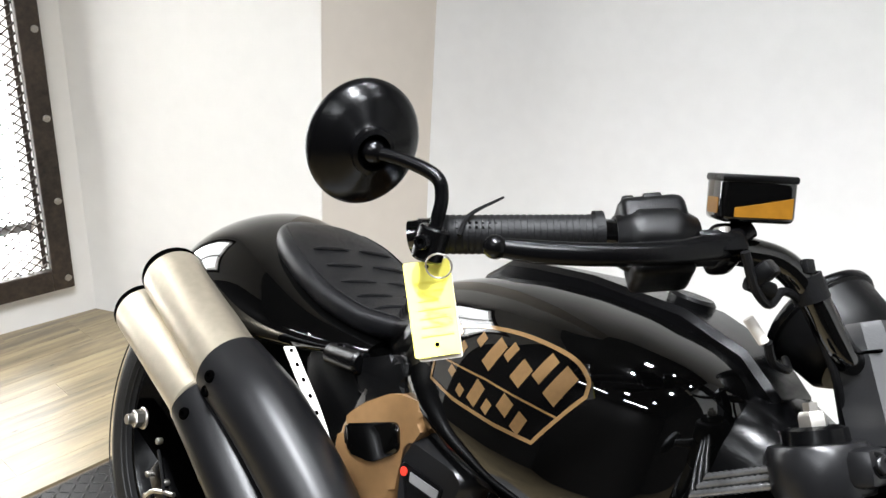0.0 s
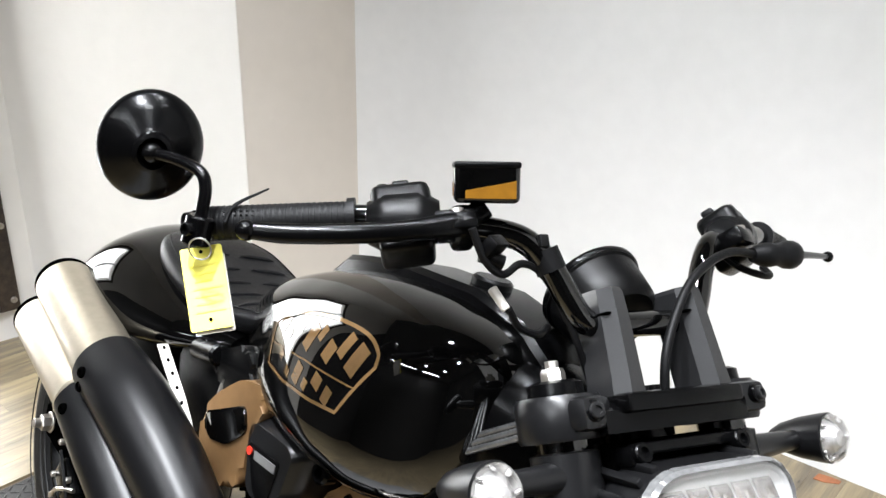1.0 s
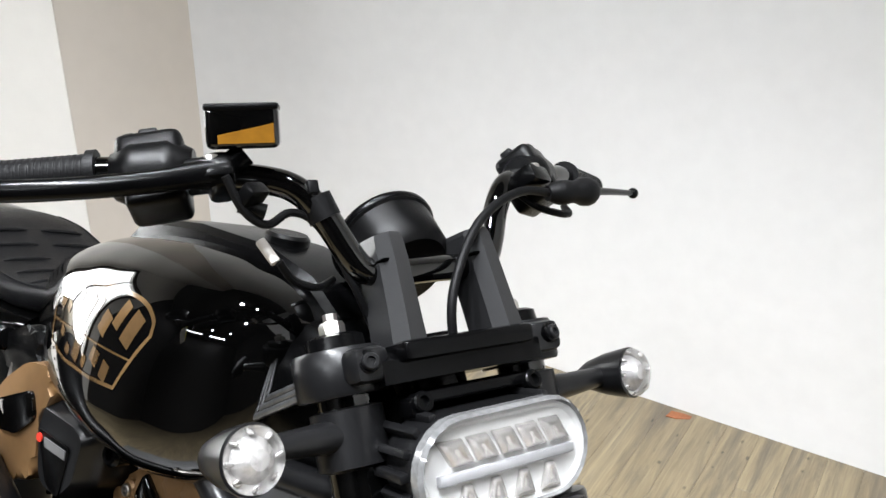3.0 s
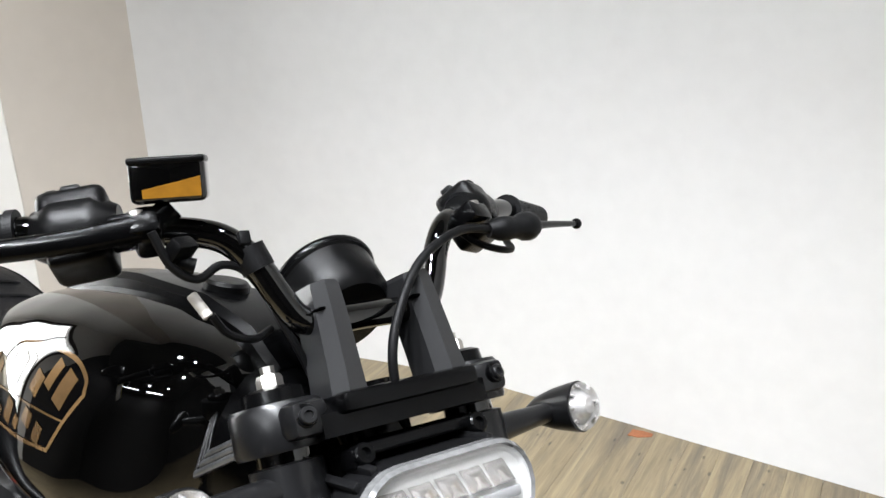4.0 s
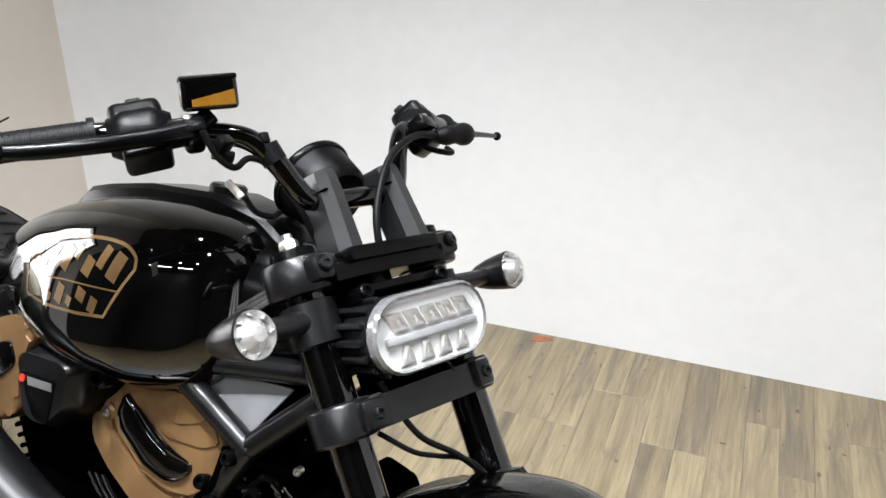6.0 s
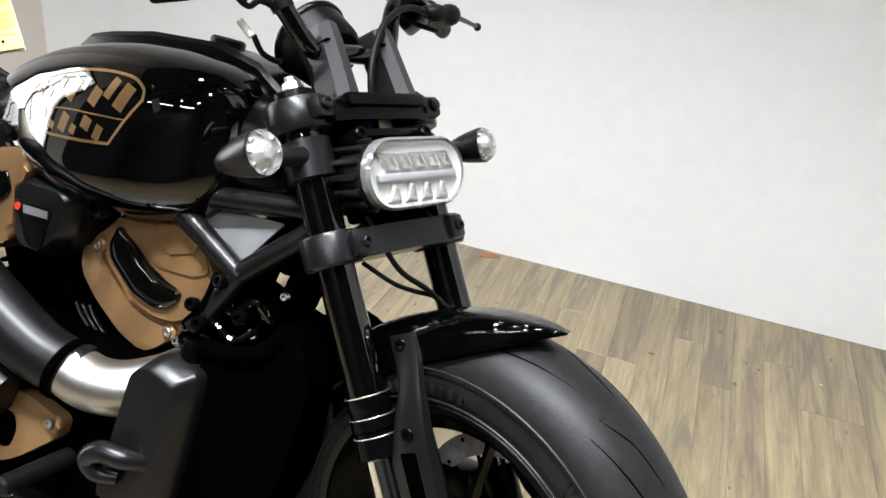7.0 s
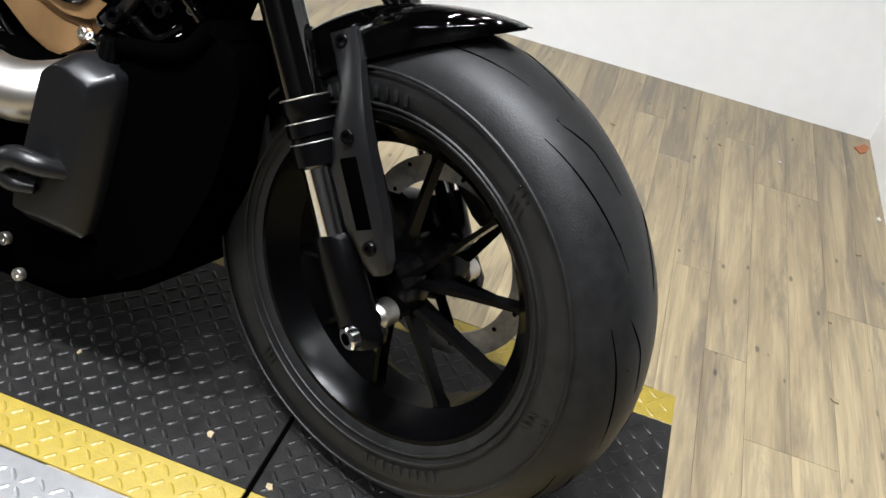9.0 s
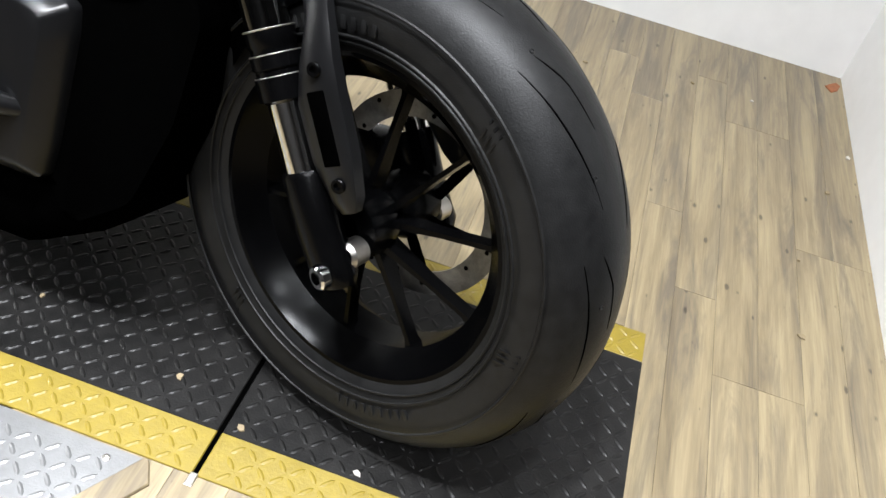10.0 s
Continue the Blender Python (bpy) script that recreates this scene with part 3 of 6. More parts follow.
part("tail_cowl", bm, M_GLOSS, bike, "gloss black tail cowl under the seat", 50)
bm = bmesh.new()
box(bm, (-1.05, 0, 0.70), (0.30, 0.19, 0.09), (0, 6, 0), 0.015)
part("subframe", bm, M_DARK, bike)
for x, z in ((-1.03, 0.735), (-1.12, 0.722), (-1.19, 0.712)):
    bolt(bike, (x, -0.135, z), (0, -1, 0), 0.009, 0.008, M_SATIN)
# rear shock reservoir and boxes under the seat
bm = bmesh.new()
cyl(bm, (-1.06, -0.13, 0.715), (-0.98, -0.14, 0.735), 0.018, bev=0.004)
part("shock_reservoir", bm, M_SATIN, bike)
bm = bmesh.new()
side_plate(bm, round_poly([(-1.11, 0.70), (-1.02, 0.725), (-0.965, 0.69), (-1.0, 0.60), (-1.06, 0.56)], 0.012), -0.135, 0.10, 0.01)
part("battery_cover", bm, M_MATTE, bike)
bm = bmesh.new()
side_plate(bm, round_poly([(-0.995, 0.735), (-0.922, 0.775), (-0.885, 0.745), (-0.905, 0.69), (-0.965, 0.685)], 0.014), -0.14, 0.09, 0.012)
part("side_cover", bm, M_MATTE, bike)
bm = bmesh.new()
box(bm, (-0.968, -0.13, 0.655), (0.012, 0.02, 0.11), (0, 12, 0), 0.003)
part("bracket", bm, M_STEEL, bike)

# -- exhaust: two shields, two cans, one header
EXU = [(-0.64, -0.155, 0.437), (-0.72, -0.172, 0.452), (-0.83, -0.19, 0.505), (-0.95, -0.208, 0.577), (-1.06, -0.220, 0.625), (-1.16, -0.226, 0.648)]
EXL = [(-0.76, -0.18, 0.365), (-0.86, -0.197, 0.40), (-0.97, -0.214, 0.46), (-1.09, -0.226, 0.528), (-1.20, -0.230, 0.572)]
bm = bmesh.new()
tube(bm, EXU, [0.044, 0.047, 0.052, 0.057, 0.058, 0.055], 28, 8)
sh = part("heat_shield", bm, M_SHIELD, bike, "charcoal exhaust heat shield")
bm = bmesh.new()
tube(bm, EXL, [0.044, 0.047, 0.050, 0.053, 0.051], 28, 8)
part("heat_shield", bm, M_SHIELD, bike, "charcoal exhaust heat shield")
for a, b, r in (((-1.155, -0.226, 0.647), (-1.42, -0.215, 0.704), 0.050), ((-1.195, -0.230, 0.571), (-1.485, -0.218, 0.612), 0.048)):
    bm = bmesh.new()
    d = (Vector(b) - Vector(a))
    L = d.length
    lathe(bm, [(r * 0.9, 0), (r, 0.004), (r, L - 0.02), (r * 1.0, L - 0.012)], frame_to(a, d), 40)
    can = part("muffler", bm, M_CAN, bike, "champagne coloured muffler can")
    bm = bmesh.new()
    lathe(bm, [(r * 1.0, L - 0.012), (r * 1.0, L), (r * 0.96, L + 0.004), (r * 0.80, L), (r * 0.78, L - 0.02), (0.0005, L - 0.03)], frame_to(a, d), 40)
    part("end_cap", bm, M_DARK, can, "dark end cap")
    bm = bmesh.new()
    lathe(bm, [(r * 1.0, 0.0), (r * 1.07, 0.003), (r * 1.07, 0.009), (r * 1.0, 0.012)], frame_to(a, d), 40)
    part("clamp_ring", bm, M_CAN, can, "pale clamp ring")
for p in ((-1.125, -0.278, 0.650), (-1.165, -0.278, 0.572), (-1.13, -0.274, 0.625)):
    bolt(sh, p, (0.1, -1, 0.1), 0.009, 0.006, M_DARK)
# perforated inner strip of the shield
bm = bmesh.new()
strip = [(-1.124, -0.15, 0.698), (-1.072, -0.155, 0.675), (-1.017, -0.16, 0.65), (-0.967, -0.165, 0.621), (-0.917, -0.168, 0.582)]
prev = None
for p in curve_pts(strip, 6):
    q = [bm.verts.new(p + Vector((0, 0, 0.0))), bm.verts.new(p + Vector((-0.006, -0.015, -0.003))), bm.verts.new(p + Vector((-0.006, -0.015, -0.006))), bm.verts.new(p + Vector((0, 0, -0.003)))]
    if prev:
        for i in range(4):
            bm.faces.new((prev[i], prev[(i + 1) % 4], q[(i + 1) % 4], q[i]))
    prev = q
st = part("perforated_strip", bm, M_WHITE, sh, "pale perforated strip inside the heat shield", 60)
for t in np.linspace(0.06, 0.94, 8):
    P = curve_pts(strip, 6)
    p = P[int(t * (len(P) - 1))] + Vector((-0.003, -0.0075, -0.001))
    bm = bmesh.new()
    box(bm, p, (0.006, 0.004, 0.005), (0, 30, 0), 0.001)
    part("slot", bm, M_DARK, st)
# header: bare steel bend from the front cylinder
bm = bmesh.new()
tube(bm, [(-0.655, -0.163, 0.439), (-0.62, -0.156, 0.431), (-0.575, -0.142, 0.435), (-0.53, -0.105, 0.455), (-0.49, -0.06, 0.49)], 0.043, 26, 8)
part("header_pipe", bm, M_STEEL, bike, "bare brushed steel exhaust header")
bm = bmesh.new()
lathe(bm, [(0.049, -0.006), (0.051, -0.003), (0.051, 0.003), (0.049, 0.006)], frame_to((-0.665, -0.165, 0.441), (1, 0.15, -0.25)), 28)
part("header_clamp", bm, M_DARK, bike)

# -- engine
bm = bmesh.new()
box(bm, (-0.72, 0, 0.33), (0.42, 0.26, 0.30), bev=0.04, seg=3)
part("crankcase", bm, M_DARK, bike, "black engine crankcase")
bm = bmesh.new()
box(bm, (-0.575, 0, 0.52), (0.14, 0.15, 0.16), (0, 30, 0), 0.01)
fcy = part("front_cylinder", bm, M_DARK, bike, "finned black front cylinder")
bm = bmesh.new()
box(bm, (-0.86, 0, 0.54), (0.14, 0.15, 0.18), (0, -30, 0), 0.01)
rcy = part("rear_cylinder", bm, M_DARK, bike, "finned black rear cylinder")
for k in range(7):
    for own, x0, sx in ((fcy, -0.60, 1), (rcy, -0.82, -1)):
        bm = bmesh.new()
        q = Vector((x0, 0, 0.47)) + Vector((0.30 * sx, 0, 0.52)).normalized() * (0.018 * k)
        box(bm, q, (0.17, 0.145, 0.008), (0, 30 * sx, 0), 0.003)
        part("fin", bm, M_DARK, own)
# front head: bronze base with a raised lip, rocker cover in steps, black window
bm = bmesh.new()
side_plate(bm, round_poly([(-0.688, 0.681), (-0.716, 0.646), (-0.756, 0.61), (-0.757, 0.564), (-0.714, 0.525), (-0.659, 0.49), (-0.605, 0.471), (-0.575, 0.49), (-0.548, 0.515), (-0.531, 0.538), (-0.508, 0.568), (-0.494, 0.618), (-0.516, 0.659), (-0.578, 0.692), (-0.646, 0.697)], 0.010), -0.080, 0.09, 0.005)
head = part("cylinder_head", bm, M_BRONZE, bike, "bronze front cylinder head")
bm = bmesh.new()
side_plate(bm, round_poly([(-0.754, 0.606), (-0.718, 0.618), (-0.709, 0.593), (-0.648, 0.542), (-0.594, 0.53), (-0.568, 0.529), (-0.541, 0.524), (-0.572, 0.494), (-0.602, 0.475), (-0.653, 0.495), (-0.708, 0.529), (-0.749, 0.567)], 0.007), -0.087, 0.012, 0.003)
part("lip", bm, M_BRONZE, head)
bm = bmesh.new()
side_plate(bm, round_poly([(-0.675, 0.687), (-0.697, 0.65), (-0.701, 0.623), (-0.689, 0.597), (-0.628, 0.554), (-0.586, 0.542), (-0.54, 0.546), (-0.505, 0.572), (-0.482, 0.628), (-0.505, 0.663), (-0.565, 0.696), (-0.632, 0.7)], 0.014), -0.096, 0.05, 0.010, 3)
rc = part("rocker_cover", bm, M_BRONZE, bike, "bronze rocker cover")
bm = bmesh.new()
side_plate(bm, round_poly([(-0.635, 0.689), (-0.645, 0.662), (-0.617, 0.639), (-0.591, 0.62), (-0.522, 0.625), (-0.494, 0.639), (-0.507, 0.663), (-0.564, 0.695), (-0.604, 0.699)], 0.006), -0.0995, 0.012, 0.0022)
part("raised_panel", bm, M_BRONZE, rc)
bm = bmesh.new()
side_plate(bm, round_poly([(-0.597, 0.69), (-0.605, 0.669), (-0.573, 0.645), (-0.522, 0.663), (-0.523, 0.675), (-0.562, 0.693)], 0.005), -0.1022, 0.010, 0.0022)
part("raised_panel", bm, M_BRONZE, rc)
bm = bmesh.new()
WN = round_poly([(-0.676, 0.664), (-0.688, 0.629), (-0.68, 0.607), (-0.627, 0.568), (-0.585, 0.557), (-0.558, 0.562), (-0.538, 0.581), (-0.538, 0.596), (-0.58, 0.598), (-0.623, 0.619), (-0.652, 0.647)], 0.008)
# the inset follows a spine that runs from its upper to its lower end
SPN = [Vector((-0.664, 0.640)), Vector((-0.650, 0.620)), Vector((-0.610, 0.593)), Vector((-0.565, 0.577)), Vector((-0.550, 0.580))]


def to_spine(x, z, k):
    q = min((a.lerp(b, t / 8) for a, b in zip(SPN, SPN[1:]) for t in range(9)), key=lambda c: (c - Vector((x, z))).length)
    return q.x + (x - q.x) * k, q.y + (z - q.y) * k


loft(bm, [[(to_spine(x, z, k)[0], y, to_spine(x, z, k)[1]) for x, z in WN] for y, k in ((-0.075, 1.0), (-0.100, 1.0), (-0.1035, 0.93), (-0.1055, 0.72), (-0.1065, 0.45), (-0.1068, 0.12))])
win_ = part("head_window", bm, M_GLOSS, bike, "gloss black inset on the cylinder head")
bm = bmesh.new()
tube(bm, [(x, -0.103, z) for x, z in [(-0.652, 0.651), (-0.616, 0.626), (-0.578, 0.606), (-0.544, 0.599)]], [0.002, 0.0045, 0.0045, 0.002], 8, 5)
part("ridge", bm, M_GLOSS, win_)
for x, z in [(-0.723, 0.615), (-0.498, 0.605), (-0.556, 0.523)]:
    bm = bmesh.new()
    cyl(bm, (x, -0.05, z), (x, -0.088, z), 0.0135, seg=18, bev=0.003)
    part("bolt_boss", bm, M_BRONZE, head)
    bolt(head, (x, -0.088, z), (0, -1, 0), 0.0085, 0.005, M_STEEL)
for k in range(3):
    bm = bmesh.new()
    tube(bm, [(-0.752 + 0.014 * k, -0.082, 0.508 + 0.002 * k), (-0.727 + 0.014 * k, -0.084, 0.486 + 0.002 * k), (-0.684 + 0.014 * k, -0.082, 0.456 + 0.003 * k)], 0.0038, 8, 4)
    part("fin", bm, M_SATIN, head)
# rear head
bm = bmesh.new()
side_plate(bm, round_poly([(-0.981, 0.646), (-0.950, 0.688), (-0.896, 0.732), (-0.836, 0.744), (-0.826, 0.719), (-0.848, 0.655), (-0.840, 0.602), (-0.870, 0.568), (-0.938, 0.562), (-0.972, 0.600)], 0.018), -0.150, 0.12, 0.016, 4)
rh = part("cylinder_head", bm, M_BRONZE, bike, "bronze rear cylinder head")
bm = bmesh.new()
side_plate(bm, round_poly([(-0.968, 0.650), (-0.870, 0.702), (-0.852, 0.668), (-0.894, 0.630), (-0.947, 0.618)], 0.012, 6), -0.1545, 0.02, 0.004)
part("head_window", bm, M_GLOSS, rh, "gloss black inset on the rear head")
bolt(rh, (-0.965, -0.146, 0.592), (0, -1, 0), 0.009, 0.006, M_STEEL)
# air intake cover
bm = bmesh.new()
IC = round_poly([(-0.862, 0.684), (-0.849, 0.702), (-0.751, 0.705), (-0.726, 0.694), (-0.737, 0.62), (-0.772, 0.580), (-0.818, 0.580), (-0.836, 0.592)], 0.012)
loft(bm, [[(-0.808 + (x + 0.808) * k, y, 0.640 + (z - 0.640) * k) for x, z in IC] for y, k in ((-0.065, 1.0), (-0.118, 1.0), (-0.126, 0.985), (-0.149, 0.815), (-0.150, 0.80))])
ic = part("intake_cover", bm, M_CLAMP, bike, "matte black air intake cover with a small red dot")
bm = bmesh.new()
side_plate(bm, round_poly([(-0.844, 0.661), (-0.764, 0.665), (-0.774, 0.593), (-0.806, 0.598)], 0.007), -0.1522, 0.006, 0.0015)
part("inset", bm, M_MATTE, ic)
bm = bmesh.new()
side_plate(bm, [(-0.823, 0.656), (-0.77, 0.659), (-0.769, 0.647), (-0.82, 0.644)], -0.1535, 0.003)
part("badge", bm, M_BADGE, ic, "grey badge bar", 0)
bm = bmesh.new()
cyl(bm, (-0.834, -0.150, 0.651), (-0.834, -0.1545, 0.651), 0.006, seg=14)
part("dot", bm, M_RED, ic, "red dot")
bm = bmesh.new()
lathe(bm, [(0.016, 0), (0.016, 0.02), (0.012, 0.024), (0.007, 0.024), (0.006, 0.012), (0.0004, 0.012)], frame_to((-0.695, -0.12, 0.685), (0.1, -1, 0.1)), 16)
part("breather", bm, M_SATIN, bike)
# round bronze cover low on the crankcase
bm = bmesh.new()
side_plate(bm, round_poly([(-0.90, 0.34), (-0.825, 0.352), (-0.749, 0.366), (-0.668, 0.350), (-0.672, 0.318), (-0.75, 0.252), (-0.80, 0.226), (-0.88, 0.24), (-0.92, 0.29)], 0.02), -0.155, 0.05, 0.014, 3)
cc = part("crank_cover", bm, M_BRONZE, bike, "bronze engine side cover with a dark oval recess")
bm = bmesh.new()
side_plate(bm, round_poly([(-0.805, 0.30), (-0.79, 0.325), (-0.765, 0.325), (-0.755, 0.30), (-0.765, 0.265), (-0.79, 0.262)], 0.012), -0.158, 0.012, 0.003)
part("recess", bm, M_DARK, cc)
for x, z in ((-0.688, 0.337), (-0.80, 0.242), (-0.89, 0.315)):
    bolt(cc, (x, -0.155, z), (0, -1, 0), 0.009, 0.007, M_STEEL)
# frame: triangle of tubes and grey panel ahead of the engine, both sides
for sgn in (-1, 1):
    for pts in (((-0.57, sgn * 0.105, 0.745), (-0.355, sgn * 0.085, 0.775)), ((-0.585, sgn * 0.11, 0.735), (-0.425, sgn * 0.115, 0.655)), ((-0.435, sgn * 0.115, 0.655), (-0.345, sgn * 0.09, 0.745)), ((-0.43, sgn * 0.115, 0.66), (-0.49, sgn * 0.115, 0.56))):
        bm = bmesh.new()
        cyl(bm, pts[0], pts[1], 0.0170, seg=18)
        part("frame_tube", bm, M_CLAMP, bike)
    bm = bmesh.new()
    side_plate(bm, round_poly([(-0.557, 0.724), (-0.535, 0.735), (-0.394, 0.744), (-0.462, 0.654)], 0.008), -0.085 if sgn < 0 else 0.08, 0.006, 0.0015)
    part("frame_panel", bm, M_GREY, bike, "grey satin frame panel", 0)
    bm = bmesh.new()
    side_plate(bm, round_poly([(-0.531, 0.768), (-0.501, 0.802), (-0.438, 0.813), (-0.403, 0.793), (-0.4, 0.781)], 0.008), -0.070 if sgn < 0 else 0.065, 0.006, 0.0015)
    part("frame_panel", bm, M_GREY, bike, "grey satin frame panel", 0)
bm = bmesh.new()
cyl(bm, (-0.30, 0, 0.79), (-0.385, 0, 0.93), 0.034, seg=24)
part("steering_head", bm, M_SATIN, bike)
# braided hoses between the tank and the fork clamp
for dz, dy in ((0.0, 0.0), (-0.009, -0.004), (0.009, 0.004)):
    bm = bmesh.new()
    n = 46
    line = [Vector((-0.515, -0.105 + dy, 0.805 + dz)).lerp(Vector((-0.395, -0.118 + dy, 0.893 + dz)), i / (n - 1)) for i in range(n)]
    tube(bm, line, [0.0044 if i % 2 else 0.0034 for i in range(n)], 10, 1)
    part("braided_hose", bm, M_BRAID, bike, "silver braided hose")
# hose ends and clamps in the gap ahead of the engine
for p, d, r, mt in (((-0.40, -0.095, 0.575), (0.4, -1, 0.3), 0.008, M_STEEL), ((-0.425, -0.10, 0.555), (0, -1, 0.6), 0.006, M_STEEL), ((-0.385, -0.095, 0.61), (0.5, -1, 0), 0.007, M_CHROME), ((-0.45, -0.10, 0.60), (0.2, -1, 0.5), 0.010, M_SATIN),
                    ((-0.475, -0.105, 0.54), (0, -1, 0.4), 0.009, M_STEEL), ((-0.50, -0.115, 0.555), (0.3, -1, 0.2), 0.007, M_CHROME), ((-0.36, -0.095, 0.645), (0.3, -1, 0.2), 0.006, M_STEEL)):
    bolt(bike, p, d, r, 0.012, mt, "hose_fitting")
for pts in (((-0.50, -0.105, 0.545), (-0.46, -0.115, 0.575), (-0.42, -0.112, 0.56), (-0.39, -0.10, 0.585)), ((-0.47, -0.10, 0.62), (-0.43, -0.112, 0.60), (-0.40, -0.108, 0.625), (-0.37, -0.095, 0.60))):
    bm = bmesh.new()
    tube(bm, pts, 0.0065, 10, 6)
    part("hose", bm, M_GLOSS, bike)
# filler neck on the cooler cover
bm = bmesh.new()
cyl(bm, (-0.478, -0.125, 0.505), (-0.478, -0.125, 0.545), 0.018, 0.015, 18, 0.003)
part("filler_neck", bm, M_GLOSS, bike, "gloss black filler neck")
bolt(bike, (-0.495, -0.135, 0.535), (-0.2, -1, 0.6), 0.007, 0.010, M_CHROME, "hose_fitting")
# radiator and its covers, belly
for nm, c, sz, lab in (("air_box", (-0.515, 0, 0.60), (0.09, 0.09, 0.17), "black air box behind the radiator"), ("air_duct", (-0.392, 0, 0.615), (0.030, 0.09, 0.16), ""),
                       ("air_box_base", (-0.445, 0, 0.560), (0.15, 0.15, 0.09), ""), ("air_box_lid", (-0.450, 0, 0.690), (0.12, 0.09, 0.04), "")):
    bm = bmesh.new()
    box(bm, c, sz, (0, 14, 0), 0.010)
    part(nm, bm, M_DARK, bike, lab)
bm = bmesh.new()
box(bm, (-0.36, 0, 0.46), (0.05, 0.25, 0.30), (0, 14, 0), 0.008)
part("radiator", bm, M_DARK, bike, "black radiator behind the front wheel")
bm = bmesh.new()
tube(bm, [(-0.33, -0.125, 0.60), (-0.365, -0.13, 0.56), (-0.44, -0.125, 0.54), (-0.50, -0.11, 0.535)], 0.014, 12, 6)
tube(bm, [(-0.46, -0.12, 0.65), (-0.47, -0.125, 0.60), (-0.50, -0.12, 0.56)], 0.009, 10, 6)
part("coolant_hose", bm, M_DARK, bike)
for p, d in (((-0.445, -0.13, 0.645), (-0.3, -1, 0.2)), ((-0.47, -0.13, 0.575), (0.2, -1, 0)), ((-0.49, -0.125, 0.595), (0, -1, 0.3)), ((-0.41, -0.12, 0.60), (0.2, -1, 0.1))):
    bolt(bike, p, d, 0.011, 0.012, M_SATIN)
bm = bmesh.new()
CV = round_poly([(-0.527, 0.498), (-0.511, 0.516), (-0.491, 0.521), (-0.438, 0.506), (-0.435, 0.471), (-0.446, 0.314), (-0.454, 0.261), (-0.47, 0.257), (-0.554, 0.253), (-0.554, 0.282)], 0.008, 3)
cvx, cvz = sum(x for x, _ in CV) / len(CV), sum(z for _, z in CV) / len(CV)
loft(bm, [[(cvx + (x - cvx) * k - 0.012 * (1 - k) * 8, y, cvz + (z - cvz) * k) for x, z in CV] for y, k in ((-0.06, 1.0), (-0.135, 1.0), (-0.150, 0.985), (-0.1735, 0.84), (-0.1755, 0.82))])
part("cooler_cover", bm, M_CLAMP, bike, "matte black oil cooler cover")
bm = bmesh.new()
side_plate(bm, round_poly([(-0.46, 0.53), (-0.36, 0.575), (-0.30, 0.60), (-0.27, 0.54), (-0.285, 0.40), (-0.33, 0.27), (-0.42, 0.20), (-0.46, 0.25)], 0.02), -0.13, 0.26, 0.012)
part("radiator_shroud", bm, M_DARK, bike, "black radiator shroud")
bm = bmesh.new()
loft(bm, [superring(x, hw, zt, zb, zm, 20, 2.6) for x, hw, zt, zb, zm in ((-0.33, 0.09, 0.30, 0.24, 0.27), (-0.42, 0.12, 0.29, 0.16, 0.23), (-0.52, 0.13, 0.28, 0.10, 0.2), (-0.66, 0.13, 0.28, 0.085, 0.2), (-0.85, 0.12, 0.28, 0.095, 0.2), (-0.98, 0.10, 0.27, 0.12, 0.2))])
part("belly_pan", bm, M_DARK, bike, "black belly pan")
for p in ((-0.572, -0.135, 0.15), (-0.686, -0.135, 0.12), (-0.60, -0.14, 0.20)):
    bolt(bike, p, (0, -1, 0.1), 0.010, 0.007, M_STEEL)
bm = bmesh.new()
tube(bm, [(-0.47, -0.15, 0.352), (-0.505, -0.19, 0.362), (-0.542, -0.20, 0.362), (-0.562, -0.20, 0.343), (-0.548, -0.195, 0.324), (-0.52, -0.18, 0.322)], [0.010, 0.016, 0.017, 0.016, 0.013, 0.010], 14, 7)
part("brake_pedal", bm, M_CLAMP, bike, "black curved brake pedal")
bm = bmesh.new()
cyl(bm, (-0.66, -0.13, 0.285), (-0.66, -0.26, 0.275), 0.016, bev=0.004)
part("foot_peg", bm, M_RUBBER, bike)
bm = bmesh.new()
side_plate(bm, round_poly([(-0.74, 0.20), (-0.62, 0.215), (-0.60, 0.185), (-0.70, 0.14), (-0.76, 0.16)], 0.012), -0.165, 0.03, 0.006)
part("control_bracket", bm, M_SATIN, bike)
# side stand on the far side
bm = bmesh.new()
tube(bm, [(-0.78, 0.12, 0.16), (-0.76, 0.20, 0.10), (-0.74, 0.275, 0.103)], 0.013, 12, 4)
part("side_stand", bm, M_SATIN, bike)

# -- rear wheel and swing arm
WR = Matrix.Translation((-1.475, 0, 0.348)) @ pose(0, 0, 0, 90, 0, 0)


def tyre_profile(R, half, rim_r):
    """Cross-section of a tyre, as (radius, offset)."""
    out = []
    for i in range(15):
        a = radians(-90 + 180 * i / 14)
        y = half * math.sin(a)
        r = rim_r + (R - rim_r) * (abs(math.cos(a)) ** 0.62)
        out.append((max(r, rim_r + 0.012), y * (1 if abs(i - 7) < 7 else 0.86)))
    return [(rim_r - 0.004, -half * 0.72), (rim_r + 0.006, -half * 0.80)] + out[1:-1] + [(rim_r + 0.006, half * 0.80), (rim_r - 0.004, half * 0.72)]


